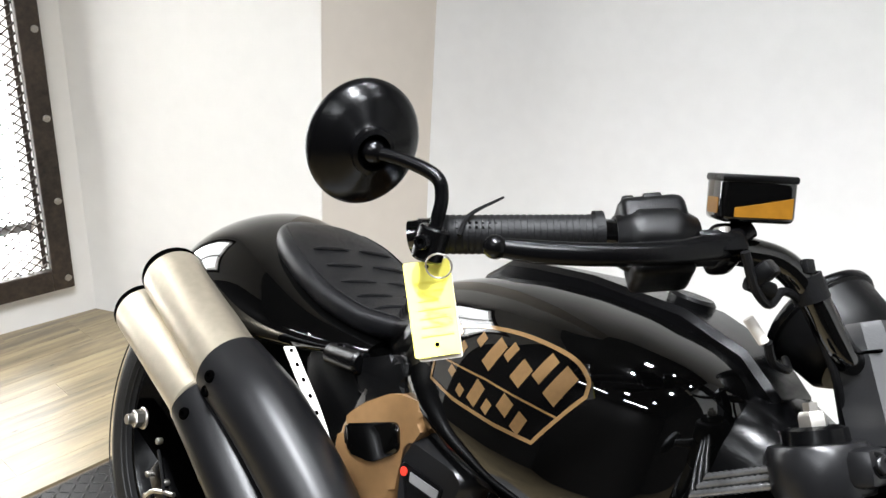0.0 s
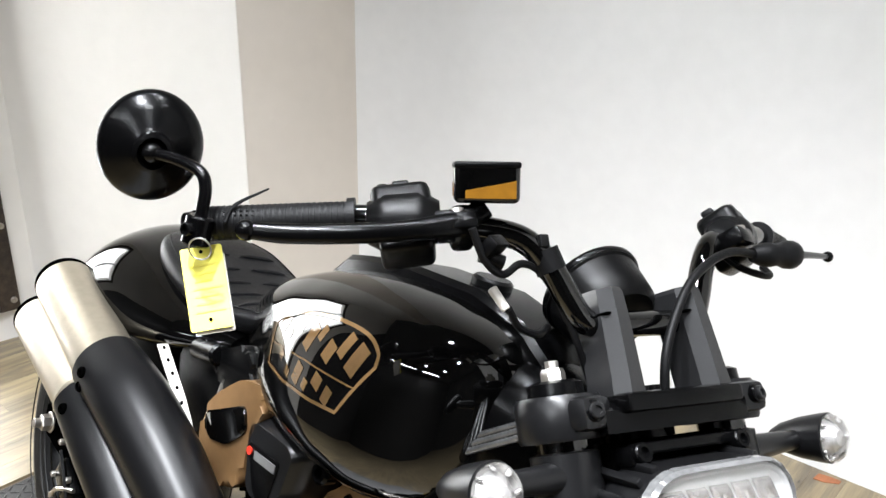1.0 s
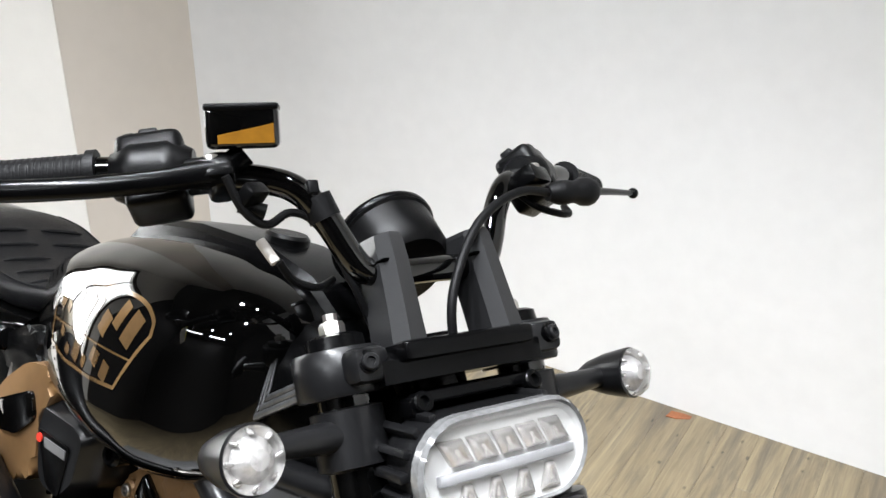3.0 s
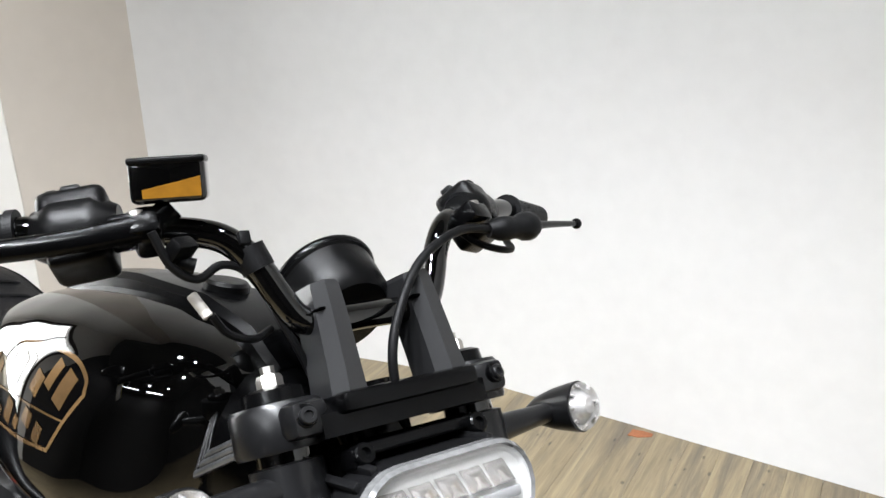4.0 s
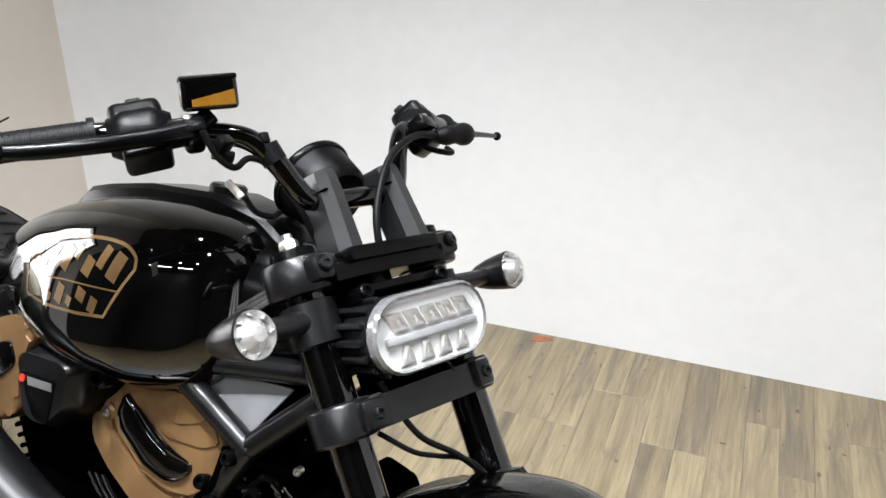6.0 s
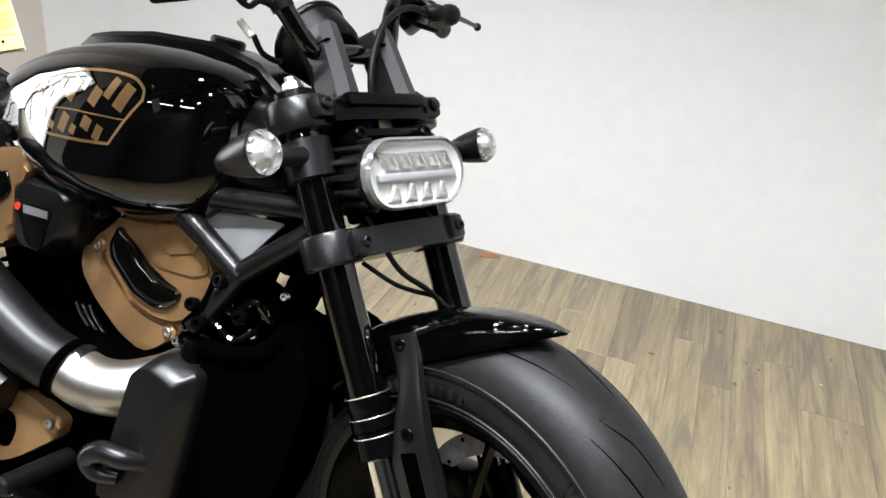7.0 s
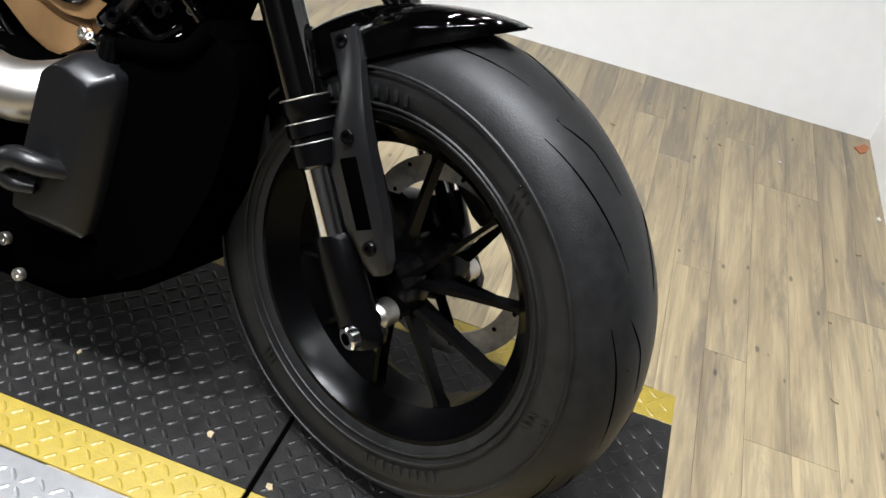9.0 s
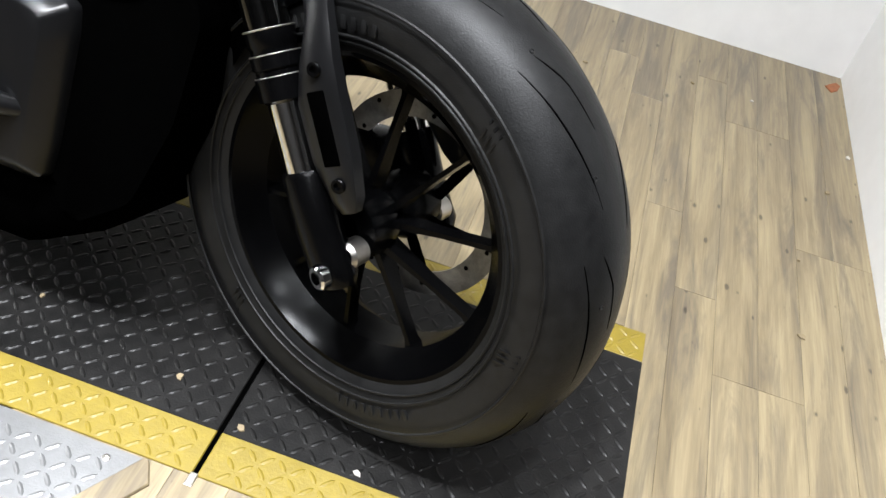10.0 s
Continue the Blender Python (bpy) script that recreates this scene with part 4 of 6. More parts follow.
def wheel(name, m, R, half, rim_r, rim_half, label):
    bm = bmesh.new()
    lathe(bm, [(rim_r + 0.010, -rim_half), (rim_r + 0.008, -rim_half - 0.003), (rim_r - 0.004, -rim_half - 0.002), (rim_r - 0.012, -rim_half + 0.012), (rim_r - 0.034, -rim_half * 0.45), (rim_r - 0.036, rim_half * 0.45), (rim_r - 0.012, rim_half - 0.012), (rim_r - 0.004, rim_half + 0.002), (rim_r + 0.008, rim_half + 0.003), (rim_r + 0.010, rim_half)], m, 96)
    w = part(name, bm, M_RIM, bike, label)
    bm = bmesh.new()
    lathe(bm, tyre_profile(R, half, rim_r), m, 128)
    ty = part("tyre", bm, M_TYRE, w, "black sport tyre with sparse tread grooves", 60)
    # moulded ribs on the side wall
    bm = bmesh.new()
    for r, o in ((rim_r + 0.014, half * 0.87), (rim_r + 0.024, half * 0.935), (rim_r + 0.068, half * 0.99)):
        for sg in (-1, 1):
            lathe(bm, [(r - 0.0022, sg * o), (r - 0.0008, sg * (o + 0.0018)), (r + 0.0008, sg * (o + 0.0018)), (r + 0.0022, sg * o)], m, 112)
    part("sidewall_rib", bm, M_TYRE, ty)
    bm = bmesh.new()
    lathe(bm, [(0.020, -rim_half - 0.012), (0.046, -rim_half - 0.010), (0.050, -rim_half * 0.5), (0.034, 0), (0.050, rim_half * 0.5), (0.046, rim_half + 0.010), (0.020, rim_half + 0.012)], m, 36)
    part("hub", bm, M_RIM, w)
    for k in range(5):
        for dsg in (-1, 1):
            a0, a1 = radians(72 * k + 3.5 + 9 * dsg), radians(72 * k + 3.5 + 18.5 * dsg)
            bm = bmesh.new()
            p0 = Vector((0.040 * math.cos(a0), 0.040 * math.sin(a0), rim_half * 0.45))
            p1 = Vector(((rim_r - 0.026) * math.cos(a1), (rim_r - 0.026) * math.sin(a1), rim_half * 0.2))
            d = (p1 - p0).normalized()
            s = d.cross(Vector((0, 0, 1))).normalized()
            rr = []
            for t, wd, hh in ((0, 0.008, 0.014), (0.5, 0.0048, 0.010), (0.88, 0.0050, 0.010), (1, 0.010, 0.014)):
                c = p0.lerp(p1, t)
                rr.append([c + s * wd - Vector((0, 0, hh)), c + s * wd * 0.7 + Vector((0, 0, hh)), c - s * wd * 0.7 + Vector((0, 0, hh)), c - s * wd - Vector((0, 0, hh))])
            loft(bm, rr)
            part("spoke", bm, M_RIM, w, m=m)
    return w, ty


rw, _ = wheel("rear_wheel", WR, 0.341, 0.092, 0.214, 0.07, "black cast rear wheel")
bm = bmesh.new()
loft(bm, [[(x, y + sy * hy, z + sz * hz) for sy, sz in ((-1, -1), (1, -1), (1, 1), (-1, 1))] for x, y, z, hy, hz in ((-0.95, -0.09, 0.34, 0.022, 0.035), (-1.15, -0.118, 0.335, 0.018, 0.03), (-1.38, -0.130, 0.360, 0.016, 0.026), (-1.54, -0.135, 0.382, 0.014, 0.026))])
part("swing_arm", bm, M_DARK, bike)
bm = bmesh.new()
cyl(bm, (-1.503, -0.145, 0.385), (-1.503, -0.185, 0.385), 0.0095, seg=12, bev=0.001)
cyl(bm, (-1.503, -0.155, 0.385), (-1.503, -0.172, 0.385), 0.0165, seg=6, bev=0.002)
cyl(bm, (-1.503, -0.150, 0.385), (-1.503, -0.155, 0.385), 0.021, seg=24, bev=0.002)
part("axle_nut", bm, M_STEEL, bike, "steel axle nut")
bm = bmesh.new()
tube(bm, [(-1.40, -0.165, 0.375), (-1.36, -0.168, 0.345), (-1.325, -0.166, 0.30), (-1.30, -0.16, 0.25), (-1.24, -0.15, 0.30)], 0.003, 8, 6)
part("brake_hose", bm, M_RUBBER, bike)
bm = bmesh.new()
box(bm, (-1.38, -0.135, 0.315), (0.09, 0.05, 0.06), (0, 30, 0), 0.012)
part("rear_caliper", bm, M_SATIN, bike)
bm = bmesh.new()
tube(bm, [(-1.400, -0.166, 0.283), (-1.378, -0.169, 0.306), (-1.345, -0.167, 0.323), (-1.317, -0.163, 0.333)], 0.0042, 8, 5)
part("brake_line", bm, M_STEEL, bike, "steel brake line")
for p in ((-1.418, -0.160, 0.317), (-1.412, -0.160, 0.386), (-1.400, -0.164, 0.283), (-1.355, -0.160, 0.335)):
    bolt(bike, p, (0, -1, 0), 0.006, 0.006, M_STEEL)

# ---- steered parts, in the fork's axes ----
LV, LU = 0.115, -0.033


def spart(name, bm, material, parent=bike, label="", smooth=35):
    return part(name, bm, material, parent, label, smooth, SL)


def sbolt(parent, p, d, r=0.008, h=0.006, material=None):
    q = SL @ Vector(p)
    return bolt(parent, q, SL.to_3x3() @ Vector(d), r, h, material)


WF = SL @ Matrix.Translation((-0.024, 0, -0.652)) @ pose(0, 0, 0, 90, 0, 0)
fw, ftyre = wheel("front_wheel", WF, 0.352, 0.089, 0.228, 0.066, "black cast front wheel with thin split spokes")
# tread grooves, cut as thin dark inlays along the crown
for sg in (-1, 1):
    for k in range(9):
        for start, sweep, ya, yb, bend in ((0, 30, 0.034, 0.060, 0.0), (14, 17, 0.012, 0.026, 0.012)):
            bm = bmesh.new()
            pts = []
            for t in np.linspace(0, 1, 12):
                th = radians(40 * k + (0 if sg > 0 else 20) + start + sweep * t)
                y = sg * (ya + (yb - ya) * t + bend * max(0, t - 0.6) / 0.4)
                c = abs(y / 0.089)
                r = 0.228 + 0.124 * (math.cos(math.asin(c)) ** 0.62) - 0.0005
                pts.append((r * math.cos(th), r * math.sin(th), y))
            tube(bm, pts, [0.0004, 0.0010, 0.0012, 0.0012, 0.0005], 6, 1)
            part("tread_groove", bm, M_DARK, ftyre, m=WF)
for k in range(14):
    for y_, da in ((0.036, 6),):
        c = abs(y_ / 0.089)
        r = 0.228 + 0.124 * (math.cos(math.asin(c)) ** 0.62)
        th = radians(360 / 14 * k + da)
        bm = bmesh.new()
        lathe(bm, [(0.0034, -0.001), (0.0032, 0.0004), (0.0024, 0.0005), (0.0020, -0.0004), (0.0004, -0.0004)], frame_to((r * math.cos(th), r * math.sin(th), y_), (math.cos(th), math.sin(th), 0.6 * c)), 10)
        part("wear_dimple", bm, M_TYRE, ftyre, m=WF)
# moulded size marks as plain bars
for k in range(9):
    for base in (62, 250):
        bm = bmesh.new()
        a = radians(base + 3.3 * k)
        box(bm, (0.268 * math.cos(a), 0.268 * math.sin(a), 0.0852), (0.016, 0.007, 0.003), (0, 0, base + 3.3 * k), 0.0008)
        part("moulded_bar", bm, M_TYRE, ftyre, m=WF)
for base in (20, 200, 140, 320):
    for k in range(3):
        bm = bmesh.new()
        a = radians(base + 2 * k)
        box(bm, (0.272 * math.cos(a), 0.272 * math.sin(a), 0.0850), (0.030, 0.0035, 0.002), (0, 0, base + 2 * k + 18), 0.0006)
        part("moulded_bar", bm, M_SHIELD, ftyre, m=WF)
# brake disc and caliper on the left
bm = bmesh.new()
lathe(bm, [(0.118, -0.075), (0.155, -0.075), (0.155, -0.080), (0.118, -0.080)], WF, 64, closed=True)
disc = part("brake_disc", bm, M_BRAID, fw, "drilled steel brake disc")
for k in range(18):
    a, r = radians(20 * k), (0.128, 0.137, 0.146)[k % 3]
    bm = bmesh.new()
    cyl(bm, (r * math.cos(a), r * math.sin(a), -0.0742), (r * math.cos(a), r * math.sin(a), -0.0808), 0.0036, seg=10)
    part("drilled_hole", bm, M_DARK, disc, m=WF)
for k in range(6):
    a = radians(60 * k)
    bm = bmesh.new()
    cyl(bm, (0.045 * math.cos(a), 0.045 * math.sin(a), -0.072), (0.11 * math.cos(a + 0.35), 0.11 * math.sin(a + 0.35), -0.077), 0.008, seg=8)
    part("disc_arm", bm, M_DARK, fw, m=WF)
bm = bmesh.new()
box(bm, (-0.10, 0.095, -0.60), (0.075, 0.06, 0.11), (0, 20, 0), 0.014)
spart("brake_caliper", bm, M_SATIN)
# fork legs
for sg in (-1, 1):
    y = sg * LV
    bm = bmesh.new()
    cyl(bm, (LU, y, -0.385), (LU, y, 0.03), 0.0275, seg=32)
    leg = spart("fork_tube", bm, M_GLOSS, label="gloss black upper fork tube")
    bm = bmesh.new()
    f = Matrix.Translation((LU, y, 0))
    lathe(bm, [(0.028, -0.385), (0.031, -0.388), (0.031, -0.405), (0.029, -0.408), (0.029, -0.414), (0.032, -0.417), (0.032, -0.432), (0.029, -0.435), (0.029, -0.440), (0.0325, -0.443), (0.0325, -0.470), (0.022, -0.475)], f, 32)
    seal = spart("fork_seal", bm, M_SATIN, bike, "black ribbed fork seal housing")
    # highlights on the black ribs, modelled as three thin bright bands
    for w in (-0.3865, -0.4160, -0.4420):
        bm = bmesh.new()
        lathe(bm, [(0.0312, w - 0.0011), (0.0322, w), (0.0312, w + 0.0011)], f, 32)
        spart("seal_highlight", bm, M_STEEL, seal)
    bm = bmesh.new()
    cyl(bm, (LU, y, -0.58), (LU, y, -0.47), 0.0245, seg=32)
    spart("stanchion", bm, M_CHROME, bike, "chrome fork stanchion")
    bm = bmesh.new()
    loft(bm, [[(LU + du + 0.033 * math.cos(t) * k, y + 0.029 * math.sin(t) * k, w) for t in (2 * math.pi * i / 20 for i in range(20))] for w, du, k in ((-0.560, 0, 0.92), (-0.566, 0, 1.0), (-0.64, 0, 1.0), (-0.68, 0.004, 0.98), (-0.70, 0.008, 0.95), (-0.715, 0.010, 0.7))])
    low = spart("axle_carrier", bm, M_SATIN, bike, "black lower fork leg")
    if sg < 0:
        q = (LU + 0.008, y - 0.025, -0.694)
        sbolt(low, q, (-0.3, -1, 0.0), 0.017, 0.010, M_CHROME)
        sbolt(low, (q[0] - 0.003, q[1] - 0.0095, q[2]), (-0.3, -1, 0.0), 0.008, 0.002, M_DARK)
    bm = bmesh.new()
    lathe(bm, [(0.0005, -0.004), (0.0105, -0.004), (0.0110, 0.008), (0.014, 0.010), (0.019, 0.005), (0.019, -0.02), (0.013, -0.022), (0.013, -0.06)], SL @ Matrix.Translation((-0.006, y - sg * 0.012, -0.678)) @ pose(0, 0, 0, 90 if sg < 0 else -90, 0, 0), 24)
    part("axle_end", bm, M_STEEL, low, "steel axle end")
    # fork cap
    bm = bmesh.new()
    lathe(bm, [(0.030, 0.028), (0.029, 0.040), (0.022, 0.043), (0.020, 0.040), (0.0005, 0.040)], f, 28)
    spart("fork_cap", bm, M_SATIN)
    bm = bmesh.new()
    lathe(bm, [(0.013, 0.040), (0.013, 0.052), (0.011, 0.056), (0.007, 0.056), (0.007, 0.064), (0.0004, 0.064)], f, 6)
    spart("preload_adjuster", bm, M_STEEL, label="pale metal preload adjuster")
    # top clamp
    bm = bmesh.new()
    lathe(bm, [(0.029, -0.018), (0.043, -0.018), (0.045, -0.014), (0.045, 0.022), (0.042, 0.027), (0.029, 0.027)], f, 36)
    box(bm, (LU + 0.042, y - sg * 0.004, 0.006), (0.030, 0.044, 0.034), (0, 0, sg * -12), 0.008)
    tc = spart("top_clamp", bm, M_CLAMP, bike, "satin black upper fork clamp")
    sbolt(tc, (LU + 0.056, y + sg * 0.001, 0.008), (1, sg * 0.25, 0.15), 0.0115, 0.005, M_SATIN)
    sbolt(tc, (LU + 0.062, y + sg * 0.001, 0.008), (1, sg * 0.25, 0.15), 0.0085, 0.004, M_CLAMP)
    # indicator bracket on the fork
    bm = bmesh.new()
    lathe(bm, [(0.028, -0.028), (0.036, -0.030), (0.036, -0.083), (0.028, -0.086)], f, 28)
    cyl(bm, (LU + 0.012, y + sg * 0.02, -0.052), (-0.014, -0.222, -0.050) if sg < 0 else (-0.030, 0.240, -0.050), 0.016, 0.011, seg=18)
    spart("indicator_bracket", bm, M_CLAMP, bike, "satin black indicator stalk")
    # indicator: bullet and clear lens
    ax = Vector((0.97, 0.14 if sg < 0 else 0.22, -0.10)).normalized()
    c = Vector((0.018, -0.237, -0.055)) if sg < 0 else Vector((0.000, 0.258, -0.053))
    f2 = frame_to(c - ax * 0.066, ax) @ Matrix.Diagonal((0.79, 0.79, 0.80, 1))
    bm = bmesh.new()
    lathe(bm, [(0.0005, -0.012), (0.012, -0.008), (0.023, 0.010), (0.032, 0.040), (0.0375, 0.072), (0.0385, 0.082), (0.036, 0.083), (0.034, 0.070), (0.0005, 0.062)], f2, 36)
    ind = spart("indicator", bm, M_CLAMP, bike, "black bullet indicator with a clear lens")
    bm = bmesh.new()
    lathe(bm, [(0.0365, 0.080), (0.0355, 0.090), (0.029, 0.099), (0.016, 0.105), (0.0005, 0.107)], f2, 36)
    ln = spart("indicator_lens", bm, M_LENS, ind, "clear domed lens")
    ln.visible_shadow = False
    bm = bmesh.new()
    lathe(bm, [(0.0345, 0.0835), (0.030, 0.079), (0.020, 0.077), (0.014, 0.086), (0.010, 0.092), (0.0005, 0.094)], f2, 24)
    spart("reflector", bm, M_INDICATOR, ind, "pale faceted reflector", 10)
    for k in range(8):
        a = 2 * math.pi * k / 8
        q = f2 @ Vector((0.024 * math.cos(a), 0.024 * math.sin(a), 0.081))
        bm = bmesh.new()
        box(bm, (0, 0, 0), (0.005, 0.007, 0.003), (20, 25, math.degrees(a)), 0.002)
        part("facet", bm, M_INDICATOR, ind, m=SL @ Matrix.Translation(q))
    # lower clamp
    bm = bmesh.new()
    lathe(bm, [(0.028, -0.160), (0.040, -0.162), (0.042, -0.166), (0.042, -0.204), (0.039, -0.208), (0.028, -0.208)], f, 36)
    box(bm, (LU + 0.046, y - sg * 0.012, -0.184), (0.022, 0.036, 0.038), (0, 0, sg * 8), 0.006)
    lc = spart("lower_clamp", bm, M_CLAMP, bike, "satin black lower fork clamp")
    sbolt(lc, (LU + 0.057, y - sg * 0.012, -0.184), (1, -sg * 0.1, 0), 0.0085, 0.006, M_CLAMP)
    # fender stay bolted to the leg
    bm = bmesh.new()
    R3 = [((0.034, y + sg * 0.006, -0.617), 0.009, 0.012), ((0.034, y + sg * 0.006, -0.60), 0.014, 0.020), ((0.030, y + sg * 0.005, -0.55), 0.014, 0.032), ((0.030, y + sg * 0.004, -0.48), 0.014, 0.034), ((0.038, y + sg * 0.002, -0.435), 0.013, 0.027), ((0.044, y - sg * 0.010, -0.385), 0.010, 0.018), ((0.036, y - sg * 0.026, -0.345), 0.009, 0.021), ((0.028, y - sg * 0.034, -0.318), 0.008, 0.022)]
    loft(bm, [[(p[0] + a * hu, p[1] + b * hv, p[2]) for a, b in ((-1, -0.6), (-0.6, -1), (0.6, -1), (1, -0.6), (1, 0.6), (0.6, 1), (-0.6, 1), (-1, 0.6))] for p, hv, hu in R3])
    stay = spart("fender_stay", bm, M_CLAMP, bike, "satin black fender stay")
    bm = bmesh.new()
    box(bm, (0.034, y + sg * 0.0185, -0.512), (0.026, 0.004, 0.090), (0, 0, 0), 0.0019)
    spart("stay_recess", bm, M_DARK, stay)
    for p in ((0.040, y + sg * 0.015, -0.443), (0.038, y + sg * 0.020, -0.580), (0.030, y - sg * 0.024, -0.332)):
        sbolt(stay, p, (0.2, sg, 0), 0.0095, 0.006, M_SATIN)
# yokes between the legs
bm = bmesh.new()
loft(bm, [[(u - 0.045 * k, v, -0.016), (u + 0.050, v, -0.016), (u + 0.050, v, 0.006), (u + 0.035, v, 0.016), (u - 0.045 * k, v, 0.016)] for v, u, k in ((-0.10, -0.028, 0.7), (-0.06, -0.02, 1.1), (0, -0.02, 1.3), (0.06, -0.02, 1.1), (0.10, -0.028, 0.7))])
spart("top_yoke", bm, M_SATIN, bike, "satin black top yoke")
bm = bmesh.new()
loft(bm, [[(u - 0.04 * k, v, -0.205), (u + 0.040, v, -0.205), (u + 0.040, v, -0.165), (u - 0.04 * k, v, -0.165)] for v, u, k in ((-0.10, -0.025, 0.5), (-0.05, -0.018, 0.9), (0, -0.018, 1.2), (0.05, -0.018, 0.9), (0.10, -0.025, 0.5))])
spart("lower_yoke", bm, M_CLAMP, bike, "satin black lower yoke")
bm = bmesh.new()
cyl(bm, (-0.03, 0, -0.17), (-0.03, 0, -0.01), 0.022, seg=20)
spart("steering_stem", bm, M_DARK)
# risers: two tall blades with a sharp front crease
for sg in (-1, 1):
    bm = bmesh.new()
    rows = []
    for w, v, du, hv in ((0.004, 0.064, 0.010, 0.017), (0.045, 0.061, 0.006, 0.015), (0.100, 0.058, 0.000, 0.014), (0.128, 0.057, -0.004, 0.013), (0.133, 0.057, -0.006, 0.011)):
        c = sg * v
        rows.append([(du - 0.034, c - hv, w), (du + 0.006, c - hv, w), (du + 0.022, c - hv * 0.35, w), (du + 0.018, c + hv, w), (du - 0.034, c + hv, w)])
    loft(bm, rows)
    ri = spart("riser", bm, M_RISER, bike, "satin black handlebar riser", 20)
    bm = bmesh.new()
    box(bm, (-0.008, sg * 0.057, 0.105), (0.048, 0.031, 0.003), bev=0.001)
    spart("clamp_gap", bm, M_DARK, ri)
bm = bmesh.new()
box(bm, (0.006, 0, 0.012), (0.066, 0.165, 0.020), bev=0.006)
spart("riser_base", bm, M_SATIN, bike, "satin black riser base")
# handlebar
DIP = 0.03
BAR = [(-0.160, -0.45, 0.238), (-0.137, -0.42, 0.237), (-0.075, -0.30, 0.226), (-0.045, -0.22, 0.212), (-0.028, -0.165, 0.202), (-0.018, -0.135, 0.188), (-0.014, -0.112, 0.160), (-0.013, -0.095, 0.125), (-0.013, -0.080, 0.103), (-0.013, -0.055, 0.097), (-0.013, 0, 0.097)]
bm = bmesh.new()
tube(bm, BAR + [(u, -v, w - DIP * max(0, -v - 0.11)) for u, v, w in BAR[-2::-1]], 0.0142, 18, 5)
spart("handlebar", bm, M_GLOSS, bike, "gloss black handlebar")


def bar_at(v):
    a = np.array(BAR)
    o = np.argsort(a[:, 1])
    return Vector((float(np.interp(-abs(v), a[o, 1], a[o, 0])), v, float(np.interp(-abs(v), a[o, 1], a[o, 2])) - (DIP * max(0, v - 0.11))))


for sg in (-1, 1):
    bm = bmesh.new()
    A, B = bar_at(sg * 0.435), bar_at(sg * 0.305)
    d = B - A
    prof = [(0.0142, 0)]
    L = d.length
    n = 26
    for k in range(n):
        t0 = L * k / n
        prof += [(0.0173, t0 + 0.0006), (0.0178, t0 + 0.0015), (0.0178, t0 + L / n * 0.7), (0.0173, t0 + L / n * 0.8)]
    prof += [(0.021, L - 0.004), (0.021, L + 0.004), (0.0142, L + 0.004)]
    lathe(bm, prof, frame_to(A, d), 20)
    spart("grip", bm, M_RUBBER, bike, "black ribbed rubber grip")
    # bar end
    bm = bmesh.new()
    cyl(bm, A - d.normalized() * 0.014, A, 0.0145, seg=20, bev=0.003)
    spart("bar_end", bm, M_SATIN)
    # switch housing
    C = bar_at(-0.255 if sg < 0 else 0.200)
    fr = frame_to(C, d)
    bm = bmesh.new()
    tube(bm, [fr @ Vector((0.0, 0.0, -0.038)), fr @ Vector((0, 0, -0.020)), fr @ Vector((0, 0, 0.015)), fr @ Vector((0, 0, 0.036))], [0.022, 0.031, 0.032, 0.021], 20, 5)
    box(bm, C + Vector((-0.004, 0, 0.012)), (0.052, 0.062, 0.046), (0, -20, sg * 28), 0.010, 3)
    box(bm, C + Vector((0.0, 0, -0.026)), (0.044, 0.056, 0.030), (0, -20, sg * 28), 0.008, 3)
    sw = spart("switch_housing", bm, M_MATTE, bike, "matte black switch housing")
    for du, dv, s in ((-0.016, -0.012, (0.016, 0.014, 0.010)), (0.006, 0.004, (0.012, 0.018, 0.008)), (-0.012, 0.016, (0.012, 0.012, 0.012))):
        bm = bmesh.new()
        box(bm, C + Vector((du, sg * dv, 0.037)), s, (0, -20, sg * 28), 0.003)
        spart("switch", bm, M_RUBBER, sw)
    # lever and its perch
    Pv = C + Vector((0.045, -sg * 0.035, -0.014))
    bm = bmesh.new()
    box(bm, bar_at(sg * 0.205) + Vector((0.010, 0, -0.004)), (0.040, 0.026, 0.038), (0, -15, sg * 20), 0.008, 3)
    box(bm, Pv + Vector((-0.008, 0, 0)), (0.035, 0.045, 0.024), (0, -15, sg * 20), 0.006)
    pc = spart("lever_perch", bm, M_SATIN, bike, "black lever perch")
    sbolt(pc, Pv + Vector((0, 0, 0.012)), (0, 0, 1), 0.008, 0.004, M_STEEL)
    bm = bmesh.new()
    A2 = bar_at(sg * 0.425)
    if sg < 0:
        pts = [Pv, Pv.lerp(A2, 0.25) + Vector((0.024, 0, -0.014)), Pv.lerp(A2, 0.55) + Vector((0.045, 0, -0.024)), Pv.lerp(A2, 0.8) + Vector((0.052, 0, -0.026)), Pv.lerp(A2, 0.95) + Vector((0.055, 0, -0.024))]
    else:
        pts = [Vector(q) for q in [(0.004, 0.200, 0.168), (0.016, 0.226, 0.170), (0.006, 0.262, 0.173), (-0.010, 0.312, 0.177), (-0.035, 0.385, 0.182)]]
    tube(bm, pts, [0.010, 0.008, 0.0075, 0.0075, 0.006] if sg < 0 else [0.006, 0.006, 0.0055, 0.0045, 0.0038], 14, 6, flat=1.35 if sg < 0 else 1.0)
    bmesh.ops.create_uvsphere(bm, u_segments=16, v_segments=10, radius=0.0105 if sg < 0 else 0.0075, matrix=Matrix.Translation(pts[-1]))
    spart("brake_lever" if sg < 0 else "clutch_lever", bm, M_SATIN, bike, "satin black hand lever with a ball end")
